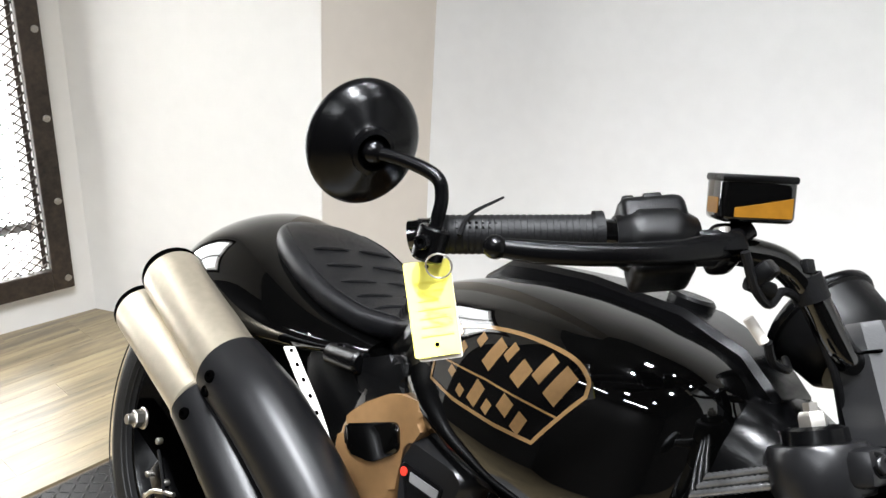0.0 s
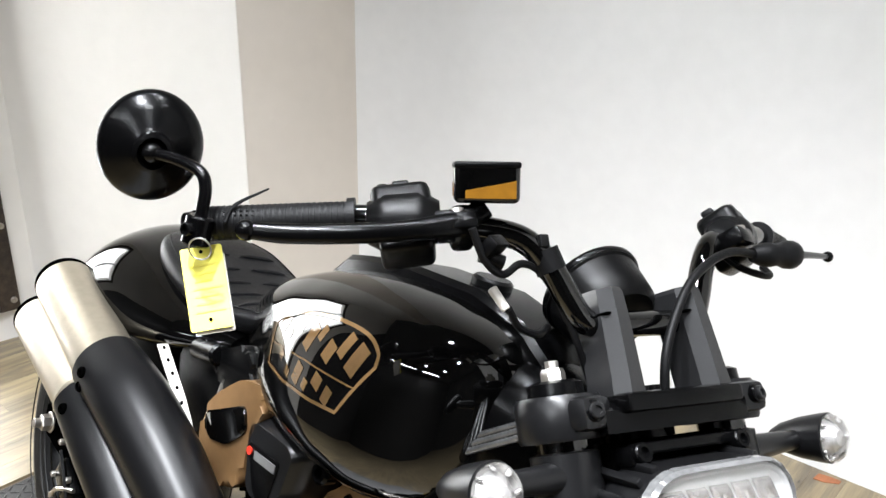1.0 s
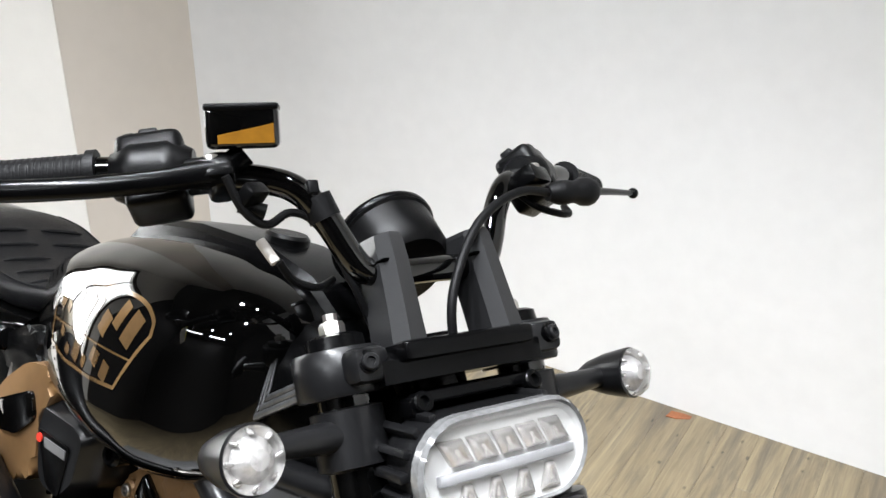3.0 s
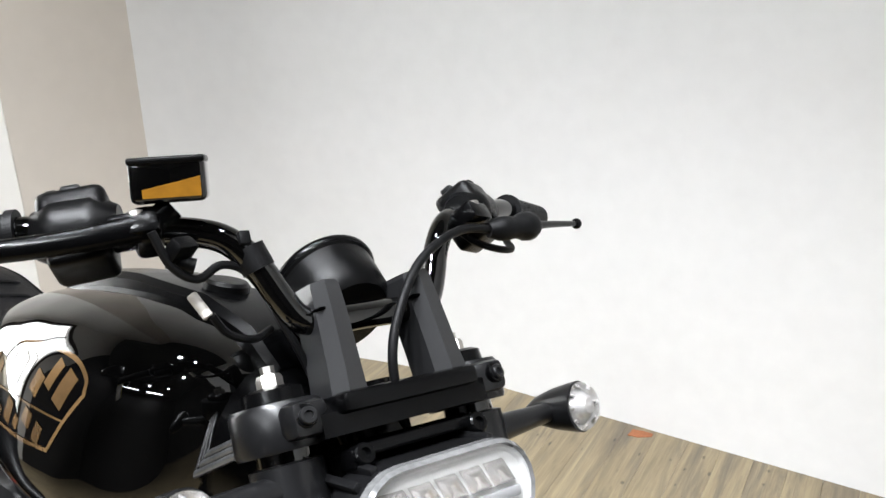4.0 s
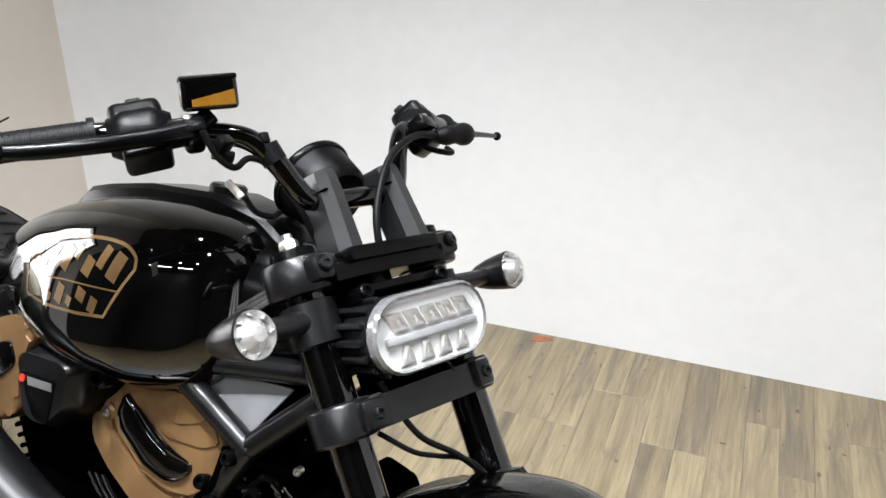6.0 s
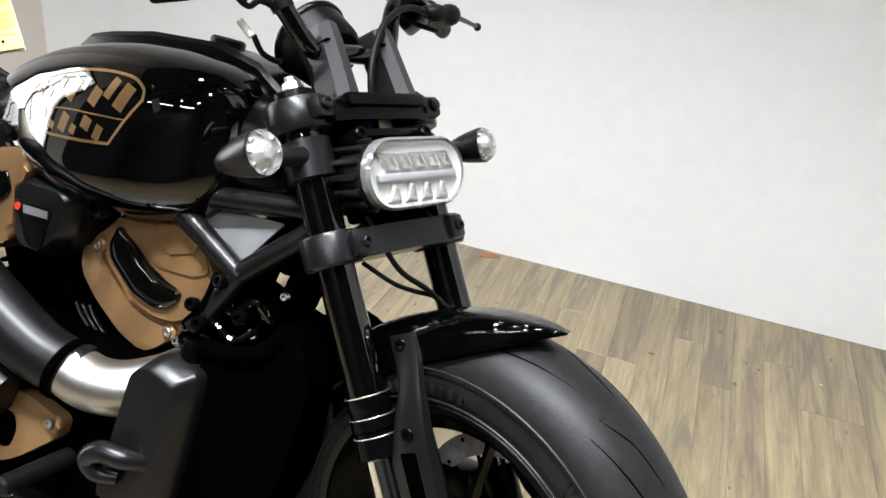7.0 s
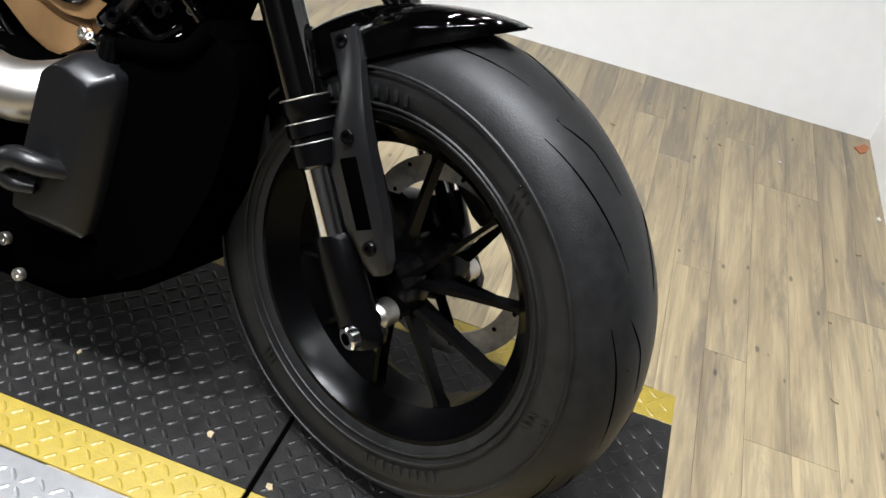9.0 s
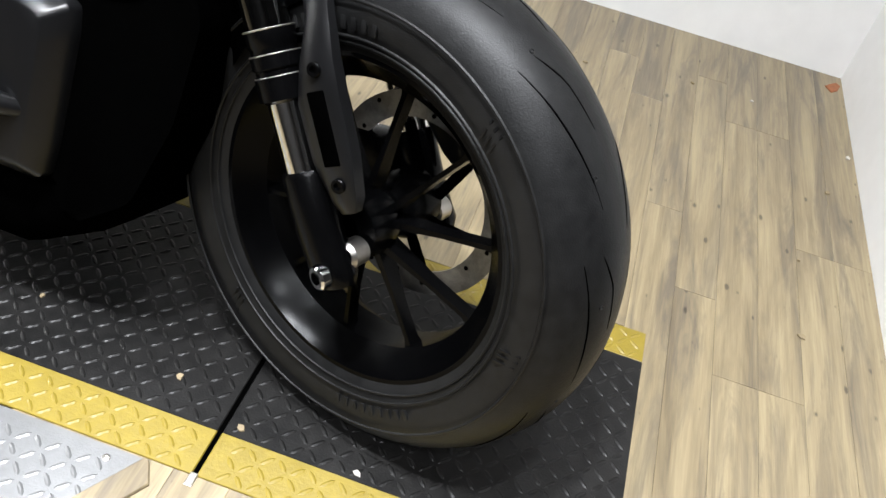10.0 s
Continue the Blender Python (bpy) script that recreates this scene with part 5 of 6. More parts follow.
# brake fluid reservoir, set level whatever the fork does
RM = TB.inverted() @ pose(-0.472, 0.036, 1.1085, -16, 0, 42)
bm = bmesh.new()
box(bm, (0, 0, 0), (0.067, 0.044, 0.040), bev=0.006, seg=3)
rs = part("fluid_reservoir", bm, M_GLOSS, bike, "dark fluid reservoir with an amber window", m=RM)
bm = bmesh.new()
box(bm, (0, 0, 0.0185), (0.0682, 0.0452, 0.007), bev=0.0025)
part("lid", bm, M_MATTE, rs, m=RM)
bm = bmesh.new()
prism(bm, [(-0.022, -0.015), (0.029, -0.015), (0.029, 0.003), (0.010, -0.001), (-0.022, -0.007)], 0.002, pose(0, -0.0215, 0, 90, 0, 0))
box(bm, (-0.0330, 0.0, -0.006), (0.002, 0.026, 0.014))
part("sight_window", bm, M_AMBER, rs, "amber fluid window", 0, RM)
bm = bmesh.new()
cyl(bm, RM @ Vector((0, 0, -0.024)), SL @ (bar_at(-0.205) + Vector((0.012, 0, 0.0))), 0.012, seg=14)
part("reservoir_stem", bm, M_SATIN, rs)
# cables and clips by the right bend
bm = bmesh.new()
tube(bm, [(0.004, -0.215, 0.195), (-0.004, -0.200, 0.165), (-0.012, -0.175, 0.152), (-0.018, -0.145, 0.165), (-0.018, -0.118, 0.150), (-0.02, -0.09, 0.09), (-0.04, -0.06, 0.03), (-0.05, -0.03, -0.06)], 0.0042, 10, 6)
spart("brake_hose", bm, M_RUBBER, bike)
bm = bmesh.new()
box(bm, (0.0, -0.190, 0.178), (0.022, 0.026, 0.016), (10, -30, 20), 0.004)
cyl(bm, (-0.01, -0.200, 0.172), (-0.005, -0.178, 0.162), 0.008, seg=12)
spart("brake_switch", bm, M_MATTE)
bm = bmesh.new()
lathe(bm, [(0.0145, -0.012), (0.0165, -0.012), (0.0165, 0.012), (0.0145, 0.012)], frame_to(bar_at(-0.1145) + Vector((0, 0, 0.004)), (0, 0.35, -1)), 18)
box(bm, bar_at(-0.118) + Vector((0.012, -0.008, 0.018)), (0.010, 0.012, 0.014), (0, 0, 0), 0.002)
spart("cable_clip", bm, M_RUBBER)
bm = bmesh.new()
cyl(bm, (-0.483, -0.162, 1.006), (-0.463, -0.154, 0.989), 0.0052, seg=12, bev=0.001)
part("connector", bm, M_WHITE, bike, "pale cable connector")
bm = bmesh.new()
tube(bm, [(-0.462, -0.152, 0.991), (-0.459, -0.13, 0.972), (-0.455, -0.1, 0.966), (-0.475, -0.06, 0.968)], 0.0042, 8, 5)
part("sensor_lead", bm, M_RUBBER, bike)
# clutch cable
bm = bmesh.new()
tube(bm, [(0.006, 0.200, 0.170), (0.014, 0.130, 0.172), (0.018, 0.062, 0.142), (0.016, 0.018, 0.090), (0.008, 0.000, 0.034), (-0.02, 0.02, -0.05)], 0.0052, 12, 7)
spart("clutch_cable", bm, M_RUBBER, bike, "black clutch cable")
bm = bmesh.new()
tube(bm, [(0.008, 0.178, 0.171), (0.016, 0.222, 0.170), (0.008, 0.256, 0.172)], [0.009, 0.016, 0.013, 0.018, 0.018, 0.008], 16, 6)
spart("cable_boot", bm, M_RUBBER, bike, "black rubber cable boot")
bm = bmesh.new()
tube(bm, [(-0.03, 0.24, 0.165), (-0.01, 0.225, 0.150), (-0.005, 0.20, 0.150), (-0.02, 0.18, 0.165), (-0.03, 0.16, 0.19)], 0.0045, 8, 5)
spart("switch_lead", bm, M_RUBBER)
# gauge
gf = Matrix.Translation((-0.064, 0.004, 0.117)) @ pose(0, 0, 0, 0, -38, 0)
bm = bmesh.new()
lathe(bm, [(0.0005, -0.020), (0.046, -0.018), (0.055, -0.008), (0.058, 0.016), (0.060, 0.036), (0.063, 0.038), (0.063, 0.048), (0.058, 0.052), (0.054, 0.050), (0.053, 0.044), (0.0005, 0.044)], gf, 48)
ga = spart("gauge", bm, M_MATTE, bike, "round black instrument pod")
bm = bmesh.new()
lathe(bm, [(0.0632, 0.039), (0.0645, 0.041), (0.0645, 0.046), (0.0632, 0.048)], gf, 48)
spart("bezel", bm, M_SATIN, ga)
# mirror
mc = Vector((-0.756, -0.422, 1.052))
md = Vector((0.935, -0.34, -0.104)).normalized()
f3 = frame_to(mc - md * 0.022, md)
# the disc is a little higher than wide
OVAL = Matrix.Translation(f3.translation) @ pose(0, 0, 0, 0, 0, math.degrees(math.atan2(md.y, md.x))) @ Matrix.Diagonal((1.0, 0.94, 1.05, 1)) @ pose(0, 0, 0, 0, 0, -math.degrees(math.atan2(md.y, md.x))) @ f3.to_3x3().to_4x4()
bm = bmesh.new()
lathe(bm, [(0.0005, -0.001), (0.053, -0.001), (0.0565, 0.003), (0.0565, 0.007), (0.052, 0.015), (0.040, 0.024), (0.025, 0.031), (0.021, 0.034), (0.020, 0.041), (0.016, 0.043), (0.013, 0.035), (0.0005, 0.033)], OVAL, 56)
mi = part("mirror", bm, M_SATIN, bike, "round black rear-view mirror seen from behind", 40)
bm = bmesh.new()
lathe(bm, [(0.0005, -0.0025), (0.052, -0.0025), (0.0525, -0.0015)], OVAL, 48)
part("mirror_glass", bm, M_CHROME, mi, "mirror glass")
be = SL @ (bar_at(-0.44))
mp = f3 @ Vector((0, 0, 0.040))
bm = bmesh.new()
bmesh.ops.create_uvsphere(bm, u_segments=18, v_segments=12, radius=0.011, matrix=Matrix.Translation(mp))
tube(bm, [mp, mp + Vector((0.030, 0.012, 0.002)), mp + Vector((0.062, 0.022, -0.002)), mp + Vector((0.072, 0.026, -0.016)), Vector((mp.x + 0.075, mp.y + 0.026, be.z + 0.02)), Vector((mp.x + 0.076, mp.y + 0.026, be.z - 0.012))], 0.0062, 12, 7)
part("mirror_stem", bm, M_SATIN, mi)
foot = Vector((mp.x + 0.076, mp.y + 0.026, be.z))
bm = bmesh.new()
cyl(bm, foot, be, 0.012, seg=14)
cyl(bm, foot + Vector((0, 0, -0.016)), foot + Vector((0, 0, 0.014)), 0.014, seg=16, bev=0.002)
part("mirror_clamp", bm, M_SATIN, mi)
bolt(mi, foot + Vector((0.004, -0.013, 0)), (0.3, -1, 0), 0.007, 0.005, M_SATIN)
# cable tie sticking out by the bar end
bm = bmesh.new()
tt = Vector((-0.653, -0.341, 1.046))
tube(bm, [foot + Vector((0.01, 0.02, 0.012)), foot.lerp(tt, 0.5) + Vector((0, 0, 0.004)), tt], [0.0022, 0.002, 0.001], 6, 4)
part("cable_tie", bm, M_RUBBER, bike, "trimmed black cable tie")
# headlamp: pill-shaped housing with cooling ribs, clear lens, two rows of cells
HV, HW_ = 0.106, 0.050


def pill(hv, hw, n=10):
    out = []
    for cx, a0 in ((hv - hw, -90), (-(hv - hw), 90)):
        for i in range(n + 1):
            a = radians(a0 + 180 * i / n)
            out.append((cx + hw * math.cos(a), hw * math.sin(a)))
    return out


def pill_ring(u, hv, hw, w0=-0.102):
    return [(u, v, w0 + w) for v, w in pill(hv, hw)]


TILT_ = Matrix.Translation((0.05, -0.005, -0.102)) @ pose(0, 0, 0, 0, 12, 0) @ Matrix.Translation((-0.05, 0, 0.102))
bm = bmesh.new()
loft(bm, [pill_ring(u, hv, hw) for u, hv, hw in ((-0.045, 0.060, 0.028), (-0.030, 0.085, 0.040), (0.0, 0.098, 0.046), (0.044, 0.103, 0.049), (0.050, 0.103, 0.049))])
hl = part("headlamp", bm, M_CLAMP, bike, "pill-shaped black headlamp with clear lens", m=SL @ TILT_)
# fins that follow the rounded ends of the housing
for sg in (-1, 1):
    for k in range(7):
        a = radians(-75 + 25 * k)
        bm = bmesh.new()
        box(bm, (0.010, sg * (HV - HW_ + 0.0475 * math.cos(a)), -0.102 + 0.0475 * math.sin(a)), (0.062, 0.011, 0.0085), (sg * math.degrees(a), 0, sg * 3), 0.002)
        part("cooling_rib", bm, M_CLAMP, hl, m=SL @ TILT_)
bm = bmesh.new()
a_, b_ = ring(bm, pill_ring(0.050, HV, HW_)), ring(bm, pill_ring(0.060, HV, HW_))
c_, d_ = ring(bm, pill_ring(0.0645, HV - 0.0035, HW_ - 0.0035)), ring(bm, pill_ring(0.055, HV - 0.0055, HW_ - 0.0055))
bridge(bm, a_, b_), bridge(bm, b_, c_), bridge(bm, c_, d_)
part("lamp_bezel", bm, M_RIMGLASS, hl, "clear pale lamp rim", m=SL @ TILT_)
bm = bmesh.new()
loft(bm, [pill_ring(0.048, HV - 0.005, HW_ - 0.005), pill_ring(0.054, HV - 0.005, HW_ - 0.005), pill_ring(0.054, HV - 0.011, HW_ - 0.011), pill_ring(0.0505, HV - 0.015, HW_ - 0.015)])
part("reflector_panel", bm, M_FROST, hl, "pale frosted reflector panel", m=SL @ TILT_)
# upper row: five leaning cells; lower row: four wedge-shaped ones
for row, n, w, h in ((0, 5, -0.086, 0.022), (1, 4, -0.127, 0.024)):
    for k in range(n):
        v = (k - (n - 1) / 2) * (0.030 if n == 5 else 0.034)
        lean = -0.006 if row == 0 else 0.0
        top = 0.0125 if row == 0 else 0.005
        bm = bmesh.new()
        loft(bm, [[(u, v - a * 0.0135 - b * lean, w - b * h / 2), (u, v + a * 0.0135 - b * lean, w - b * h / 2), (u, v + a * top + b * lean, w + b * h / 2), (u, v - a * top + b * lean, w + b * h / 2)] for u, a, b in ((0.0505, 1.0, 1.0), (0.0560, 0.95, 0.95), (0.0585, 0.55, 0.70), (0.0570, 0.18, 0.35))])
        part("lamp_cell", bm, M_CELL, hl, "silvered lamp cell", 10, SL @ TILT_)
bm = bmesh.new()
box(bm, (0.056, 0, -0.1065), (0.008, 0.165, 0.010), bev=0.002)
part("lamp_bar", bm, M_GREY, hl, "grey bar across the lamp", m=SL @ TILT_)
bm = bmesh.new()
e_ = [ring(bm, pill_ring(u, hv, hw)) for u, hv, hw in ((0.0615, HV - 0.006, HW_ - 0.006), (0.0665, HV - 0.012, HW_ - 0.012), (0.069, HV - 0.028, HW_ - 0.028))]
bridge(bm, e_[0], e_[1]), bridge(bm, e_[1], e_[2])
bm.faces.new(e_[2])
ln = part("lamp_lens", bm, M_LENS, hl, "clear outer lens", m=SL @ TILT_)
ln.visible_shadow = False
# headlamp bracket and the plate behind it
bm = bmesh.new()
box(bm, (-0.012, 0, -0.09), (0.024, 0.165, 0.13), bev=0.006)
spart("back_plate", bm, M_DARK)
bm = bmesh.new()
for sg in (-1, 1):
    box(bm, (0.006, sg * 0.070, -0.040), (0.05, 0.018, 0.020), (0, 0, sg * 6), 0.004)
box(bm, (0.02, 0, -0.034), (0.012, 0.15, 0.012), bev=0.003)
lb = spart("lamp_bracket", bm, M_SATIN, bike)
for sg in (-1, 1):
    sbolt(lb, (0.030, sg * 0.070, -0.038), (1, 0, 0.2), 0.011, 0.006, M_SATIN)
bm = bmesh.new()
box(bm, (-0.005, 0, -0.165), (0.05, 0.10, 0.03), bev=0.008)
spart("horn_cover", bm, M_DARK)
bm = bmesh.new()
tube(bm, [(0.01, -0.075, -0.15), (0.015, -0.060, -0.20), (0.012, -0.034, -0.237), (0.015, 0.010, -0.272), (0.0, 0.062, -0.315)], 0.0042, 8, 6)
tube(bm, [(-0.01, -0.085, -0.21), (0.005, -0.052, -0.247), (0.005, -0.014, -0.265), (0.010, 0.030, -0.285), (0.0, 0.070, -0.322)], 0.0035, 8, 6)
tube(bm, [(0.01, 0.035, -0.145), (0.02, 0.045, -0.165), (0.008, 0.045, -0.185)], 0.003, 8, 6)
spart("brake_hose", bm, M_RUBBER, bike)
# fender: arched shell that ends in a pointed nose
bm = bmesh.new()
rowsF = []
for i in range(25):
    t = i / 24
    ang = radians(-42 + 81 * t)
    hw = 0.094 * min(1.0, 0.62 + 1.6 * t) if t < 0.55 else 0.094 * (1 - ((t - 0.55) / 0.45) ** 3.4 * 0.93)
    R0 = 0.358 + 0.040 * t ** 1.5
    rowF = []
    for j in range(25):
        q = -1 + 2 * j / 24
        drop = (0.094 if q < 0 else 0.045) * (1 - 0.45 * t)
        rr = R0 - drop * abs(q) ** (7.0 if q < 0 else 2.2) * (hw / 0.09)
        rowF.append(Vector((-0.015 + rr * math.sin(ang), hw * q, -0.67 + rr * math.cos(ang) - 0.10 * hw * q - 0.004)))
    rowsF.append(rowF)
grid = [[bm.verts.new(p) for p in r] for r in rowsF]
for a, b in zip(grid, grid[1:]):
    for j in range(24):
        bm.faces.new((a[j], a[j + 1], b[j + 1], b[j]))
bmesh.ops.solidify(bm, geom=bm.faces[:], thickness=0.004)
spart("front_fender", bm, M_GLOSS, bike, "gloss black front fender with a pointed nose", 50)
bm = bmesh.new()
for sg in (-1, 1):
    bm = bmesh.new()
    loft(bm, [[(-0.012 + x, sg * y, -0.362 + z) for x, y, z in ((-0.06, o, -0.018), (0.05, o, -0.008), (0.10, o, -0.020), (0.06, o, -0.042), (-0.02, o, -0.048))] for o in (0.072, 0.079)])
    spart("fender_brace", bm, M_GLOSS)


# ---- price tag on a ring at the bar end ----
hang = TB @ (foot + Vector((0.024, -0.010, -0.006)))
tag = empty("price_tag", Matrix.Translation(hang), "yellow card tag hanging on a wire ring from the handlebar", "tag")
bm = bmesh.new()
lathe(bm, [(0.011 + 0.0008 * math.cos(a), 0.0008 * math.sin(a)) for a in (2 * math.pi * i / 8 for i in range(8))], pose(0, 0, -0.008, 90, 0, 35), 28, closed=True)
part("wire_ring", bm, M_STEEL, tag, "thin wire ring")
tx = Vector((0.027, 0.031, 0.006)).normalized()
tz = Vector((-0.039, 0.014, 0.072))
tz = (tz - tx * tz.dot(tx)).normalized()
ty = tz.cross(tx)
tm = Matrix(((tx.x, ty.x, tz.x, -0.667 - hang.x), (tx.y, ty.y, tz.y, -0.178 - hang.y), (tx.z, ty.z, tz.z, 1.046 - hang.z), (0, 0, 0, 1))) @ Matrix.Diagonal((0.865, 1, 0.86, 1))
bm = bmesh.new()
prism(bm, round_poly([(-0.024, -0.098), (0.024, -0.098), (0.024, 0), (-0.024, 0)], 0.003), 0.0012, tm @ pose(0, 0, 0, 90, 0, 0))
card = part("card", bm, M_TAG, tag, "yellow printed card", 0)
for k in range(7):
    bm = bmesh.new()
    box(bm, (0.002 - 0.002 * (k % 3), -0.0016, -0.022 - 0.009 * k), (0.034 - 0.006 * (k % 3), 0.0006, 0.0022))
    part("print_bar", bm, M_INK, card, smooth=0, m=tm)
for z in (-0.006, -0.086):
    bm = bmesh.new()
    cyl(bm, (0.0, -0.0014, z), (0.0, -0.0022, z), 0.0022, seg=10)
    part("hole", bm, M_DARK, card, m=tm)
bm = bmesh.new()
prism(bm, round_poly([(-0.022, -0.102), (0.023, -0.103), (0.023, -0.01), (-0.022, -0.01)], 0.003), 0.001, tm @ pose(0.002, 0.004, 0, 90, 0, 2))
part("back_card", bm, M_WHITE, tag, "second pale card behind", 0)

# ---- floor details and the platform ----
floor = bpy.data.objects["floor"]
for nm, c, rz, lab in (("paper_scrap", (-0.38, 1.462, -0.001), 20, "torn orange paper scrap on the wood floor by the wall"), ("paper_scrap", (0.905, 1.42, -0.001), 60, "small orange scrap in the corner of the wood floor")):
    bm = bmesh.new()
    prism(bm, [(-0.035, -0.012), (-0.008, -0.018), (0.03, -0.010), (0.036, 0.006), (0.01, 0.012), (-0.02, 0.016)], 0.003, pose(*c, 3, 2, rz), 0.001)
    tagged(part(nm, bm, M_ORANGE, smooth=0), lab, "scrap")

# crumbs lying about
rngc = random.Random(9)
for i, (x, y) in enumerate([(0.074, -0.290), (-0.516, -0.183), (-0.24, -0.238), (-0.113, -0.286), (0.664, 1.188), (0.918, 1.045), (0.851, 0.854), (0.770, 0.556), (0.498, 1.187), (0.201, 1.122), (0.768, 0.320)]):
    bm = bmesh.new()
    r = 0.006 + 0.005 * rngc.random()
    prism(bm, [(r * (0.6 + 0.6 * rngc.random()) * math.cos(a), 0.6 * r * math.sin(a)) for a in (0.3, 1.4, 2.6, 3.7, 5.1)], 0.003, pose(x, y, 0.0006, 4, 3, rngc.random() * 180), 0.0008)
    on = "the black platform" if i < 4 else "the wood floor"
    tagged(part("debris_chip", bm, M_WHITE if i in (0, 4, 5) else M_CRUMB, smooth=0), "small dry crumb of debris lying on " + on, "debris", "debris crumbs")

# platform: black tread plate between two yellow stripes, pale plate beside it
X0, X1, YA, YB, YC, YD = -1.935, 0.468, -0.380, -0.302, 0.117, 0.190
# behind XR the platform is narrower on one side by STEP
XR, STEP = -1.45, 0.163
stand = empty("lift_platform", pose(0, 0, 0), "low platform of black tread plate edged with yellow stripes", "platform", kind="structure")


def sheet(name, lo, hi, material, label):
    bm = bmesh.new()
    box(bm, ((lo[0] + hi[0]) / 2, (lo[1] + hi[1]) / 2, -0.003), (hi[0] - lo[0], hi[1] - lo[1], 0.006), bev=0.0012, seg=1)
    return part(name, bm, material, stand, label, 0)


SEAM = -0.139
for a, b, dy in ((XR, SEAM - 0.004, 0), (SEAM + 0.004, X1, 0), (X0, XR - 0.001, STEP)):
    sheet("black_plate", (a, YB + dy, 0), (b, YC, 0), M_PLATE, "black painted tread plate")
    sheet("yellow_stripe", (a, YA + dy, 0), (b, YB + dy, 0), M_YELLOW, "yellow painted stripe")
    sheet("yellow_stripe", (a, YC, 0), (b, YD, 0), M_YELLOW, "yellow painted stripe")
bm = bmesh.new()
box(bm, (SEAM, (YA + YD) / 2, -0.006), (0.010, YD - YA + 0.01, 0.006))
part("seam", bm, M_DARK, stand, "dark joint across the platform", 0)
bm = bmesh.new()
box(bm, (SEAM, YA - 0.008, -0.001), (0.012, 0.022, 0.006), bev=0.0015)
part("hinge_tab", bm, M_STEEL, stand, "small steel tab at the joint", 0)
bm = bmesh.new()
prism(bm, [(XR, -0.80), (-0.464, -0.80), (-0.21, -0.383), (XR, -0.383)], 0.006, pose(0, 0, -0.006), 0.001, 1)
pale = tagged(part("aluminium_plate", bm, M_SILVER, smooth=0), "pale aluminium tread plate beside the platform", "plate", kind="structure")
for p in ((-0.262, -0.402), (-0.60, -0.402), (-0.95, -0.402)):
    bolt(pale, (*p, 0.0), (0, 0, 1), 0.006, 0.002, M_STEEL, "screw")

# wooden edging along the slanting end of the pale plate, and a loose end beside the joint
bm = bmesh.new()
prism(bm, [(-0.468, -0.80), (-0.418, -0.80), (-0.186, -0.418), (-0.205, -0.3845), (-0.2135, -0.3845)], 0.006, pose(0, 0, -0.0005), 0.0015, 1)
tagged(part("wood_edging", bm, M_WOOD, smooth=0), "worn wooden edging strip beside the aluminium plate", "edging", kind="structure")

# raised lugs, laid in a basket weave
def lug_mesh(name, material):
    me = bpy.data.meshes.new(name)
    L, W, H = 0.0125, 0.0036, 0.0016
    v = [(-L, 0, 0), (-L * 0.55, -W, 0), (L * 0.55, -W, 0), (L, 0, 0), (L * 0.55, W, 0), (-L * 0.55, W, 0), (-L * 0.6, 0, H), (0, -W * 0.35, H), (L * 0.6, 0, H), (0, W * 0.35, H)]
    f = [(0, 1, 6), (1, 7, 6), (1, 2, 7), (2, 8, 7), (2, 3, 8), (3, 4, 8), (4, 9, 8), (4, 5, 9), (5, 6, 9), (5, 0, 6), (6, 7, 8, 9)]
    me.from_pydata(v, [], f)
    me.materials.append(material)
    return me


def lugs(parent, inside, x0, x1, y0, y1, near, material, name="lug"):
    """Lugs over a rectangle; those for which near() holds are parts of their own, the rest one mesh."""
    shared = lug_mesh(name, material)
    src = [v.co.copy() for v in shared.vertices]
    fs = [tuple(p.vertices) for p in shared.polygons]
    V, Fc, n = [], [], 0
    pitch = 0.0235
    for i in range(int((x1 - x0) / pitch) + 1):
        for j in range(int((y1 - y0) / pitch) + 1):
            x, y = x0 + i * pitch, y0 + j * pitch
            if not inside(x, y):
                continue
            m = pose(x, y, 0.0, 0, 0, 45 if (i + j) % 2 else -45)
            if near(x, y) and n < 300:
                ob = new(name, shared)
                ob.matrix_world = m
                ob.parent = parent
                n += 1
            else:
                k = len(V)
                V.extend([tuple(m @ c) for c in src])
                Fc.extend([tuple(k + q for q in f) for f in fs])
    me = bpy.data.meshes.new(name + "_field")
    me.from_pydata(V, [], Fc)
    me.materials.append(material)
    ob = new(name + "_field", me)
    ob.parent = parent
    tagged(ob, "raised tread lugs", kind="stuff")


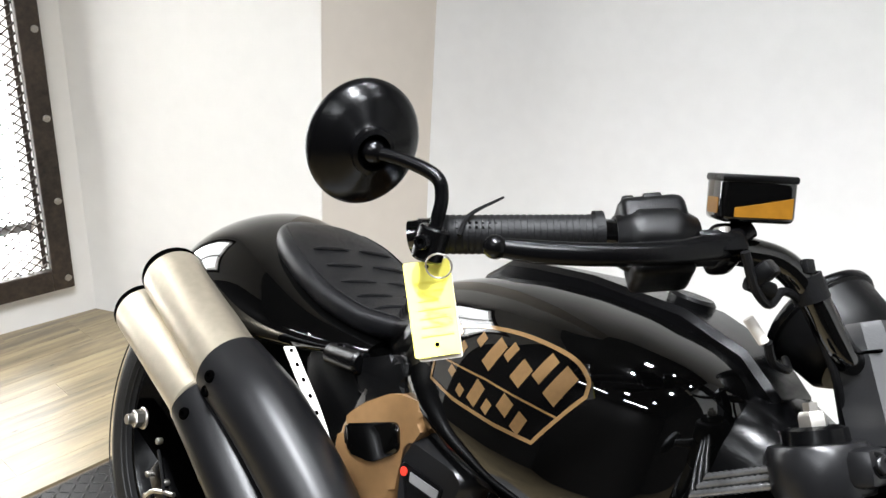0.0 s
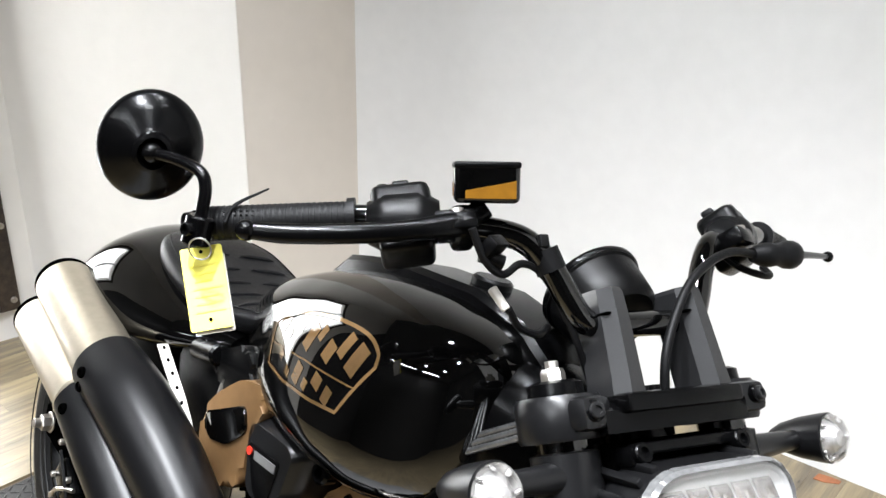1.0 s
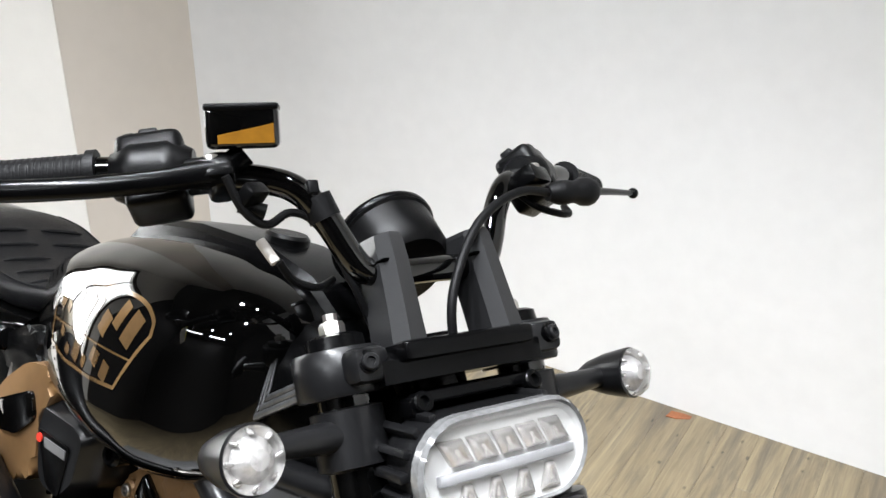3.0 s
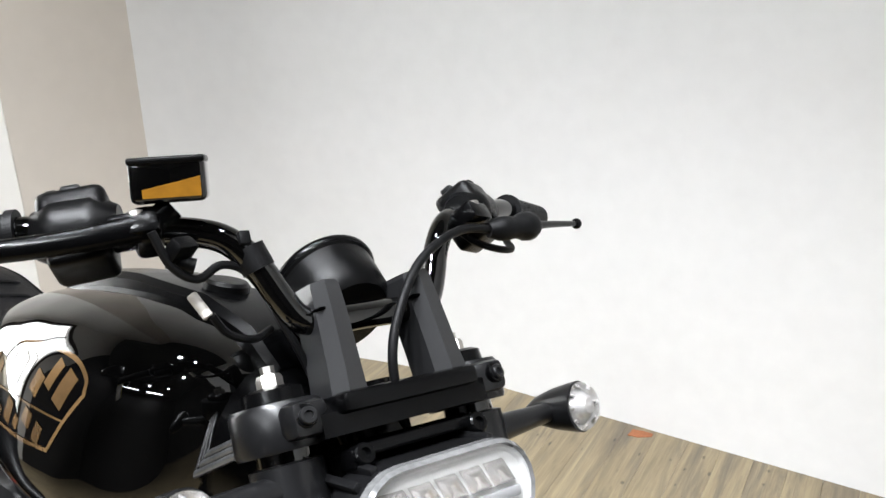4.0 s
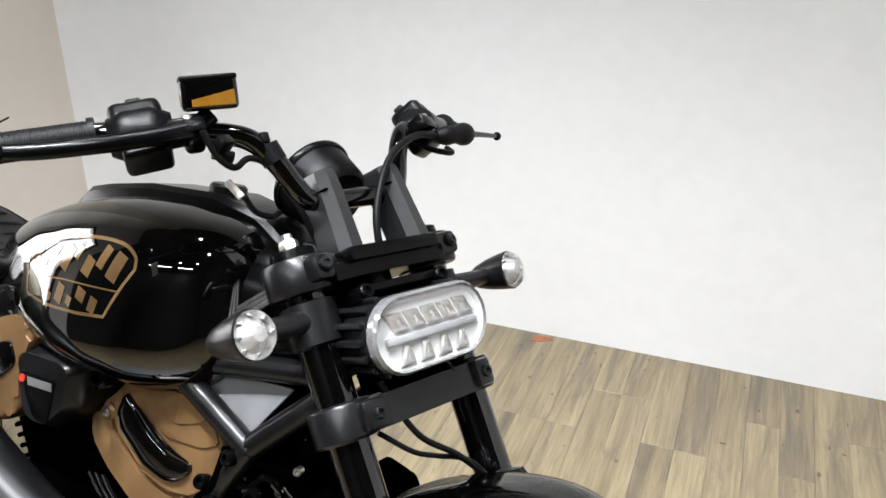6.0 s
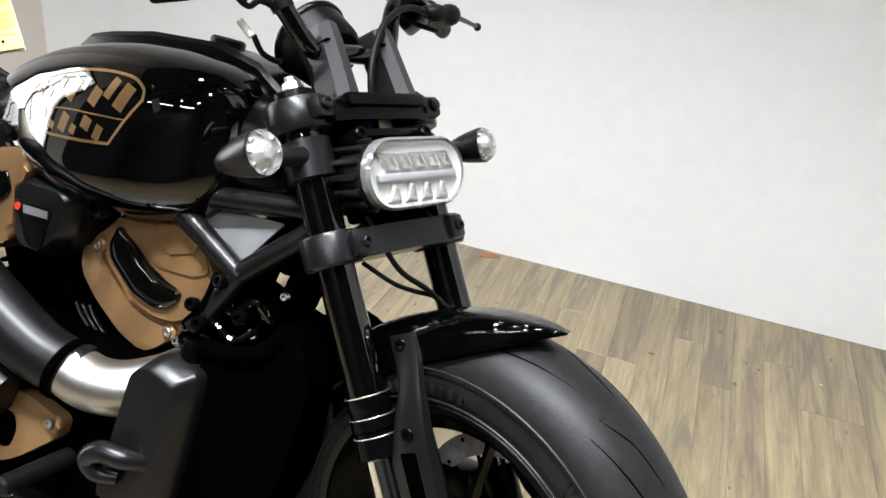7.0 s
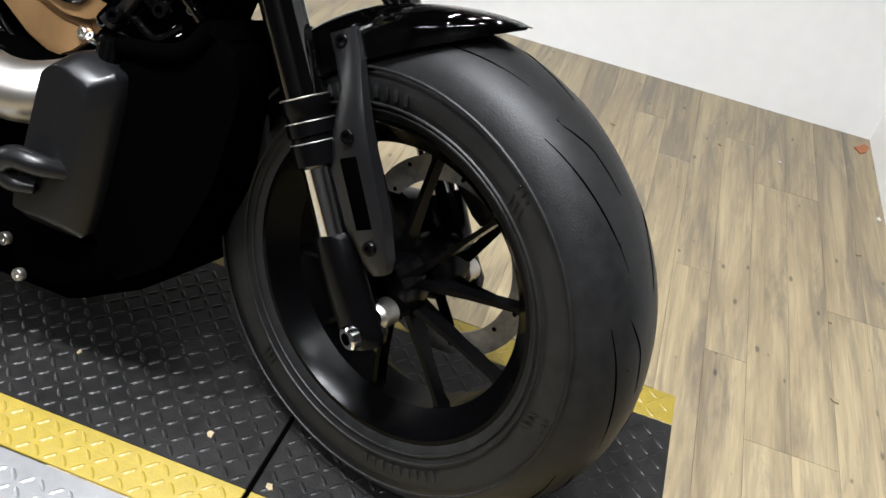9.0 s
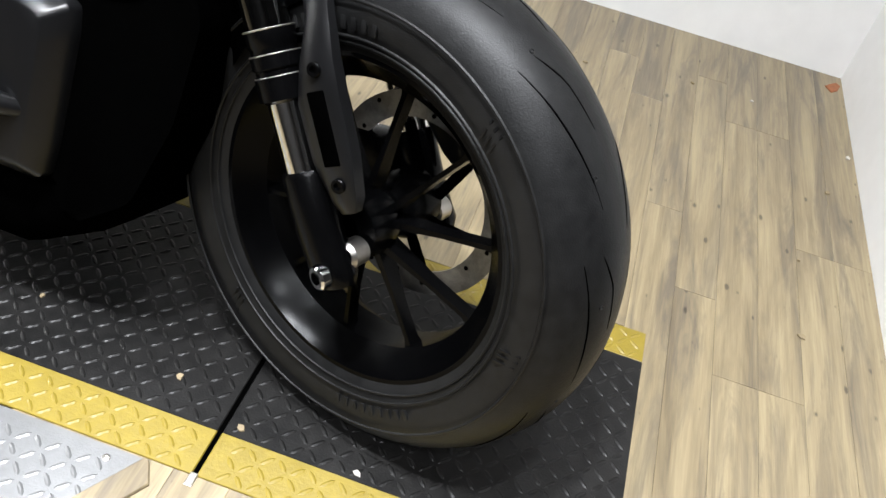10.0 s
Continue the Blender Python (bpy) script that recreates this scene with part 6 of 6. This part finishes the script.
plates = [o for o in stand.children if o.name.startswith("black_plate")]
lugs(plates[0], lambda x, y: abs(x - SEAM) > 0.016 and (x > XR or y > YB + STEP + 0.012), X0 + 0.01, X1 - 0.012, YB + 0.014, YC - 0.012, lambda x, y: -0.55 < x < 0.3 and y < -0.13, M_PLATE)
stripes = [o for o in stand.children if o.name.startswith("yellow_stripe")]
lugs(stripes[0], lambda x, y: abs(x - SEAM) > 0.016, XR + 0.01, X1 - 0.012, YA + 0.012, YB - 0.008, lambda x, y: -0.65 < x < 0.3, M_YELLOW)
lugs(stripes[4], lambda x, y: True, X0 + 0.01, XR - 0.01, YA + STEP + 0.012, YB + STEP - 0.008, lambda x, y: False, M_YELLOW)
lugs(stripes[1], lambda x, y: abs(x - SEAM) > 0.016, X0 + 0.01, X1 - 0.012, YC + 0.012, YD - 0.008, lambda x, y: False, M_YELLOW)
lugs(pale, lambda x, y: y > -0.375 + (x + 0.225) * 1.646 or x < -0.235, -1.3, -0.25, -0.79, -0.396, lambda x, y: False, M_SILVER)

# wood planks, laid along y
rngp = random.Random(4)
PWID = (EAST - X1) / 5.5
shapes = {}


def plank(x, y0, y1):
    key = round(y1 - y0, 2)
    if key not in shapes:
        bm = bmesh.new()
        box(bm, (0, 0, -0.0045), (PWID - 0.0004, y1 - y0 - 0.0004, 0.009), bev=0.0004, seg=1)
        me = bpy.data.meshes.new("plank")
        bm.to_mesh(me)
        bm.free()
        me.materials.append(M_WOOD)
        shapes[key] = me
    ob = new("plank", shapes[key])
    ob.matrix_world = pose(x, (y0 + y1) / 2, -0.0005)
    ob.parent = floor


x = EAST - PWID / 2 + 14 * PWID
while x > WEST:
    y = NORTH - rngp.choice((0.0, 0.25, 0.45, 0.7, 0.9)) + 0.9
    while y > SOUTH:
        y0 = y - 0.9
        lo, hi = max(y0, SOUTH), min(y, NORTH)
        if x < X1 and x > X0:
            # keep clear of the platform and the pale plate
            for a, b in ((max(lo, YD + 0.001), hi), (lo, min(hi, YA - 0.001 if x > -0.464 else (-0.802 if x > XR + PWID / 2 else YA + STEP - 0.001)))):
                if b - a > 0.05:
                    plank(x, a, b)
        elif hi - lo > 0.05:
            plank(x, lo, hi)
        y = y0
    x -= PWID
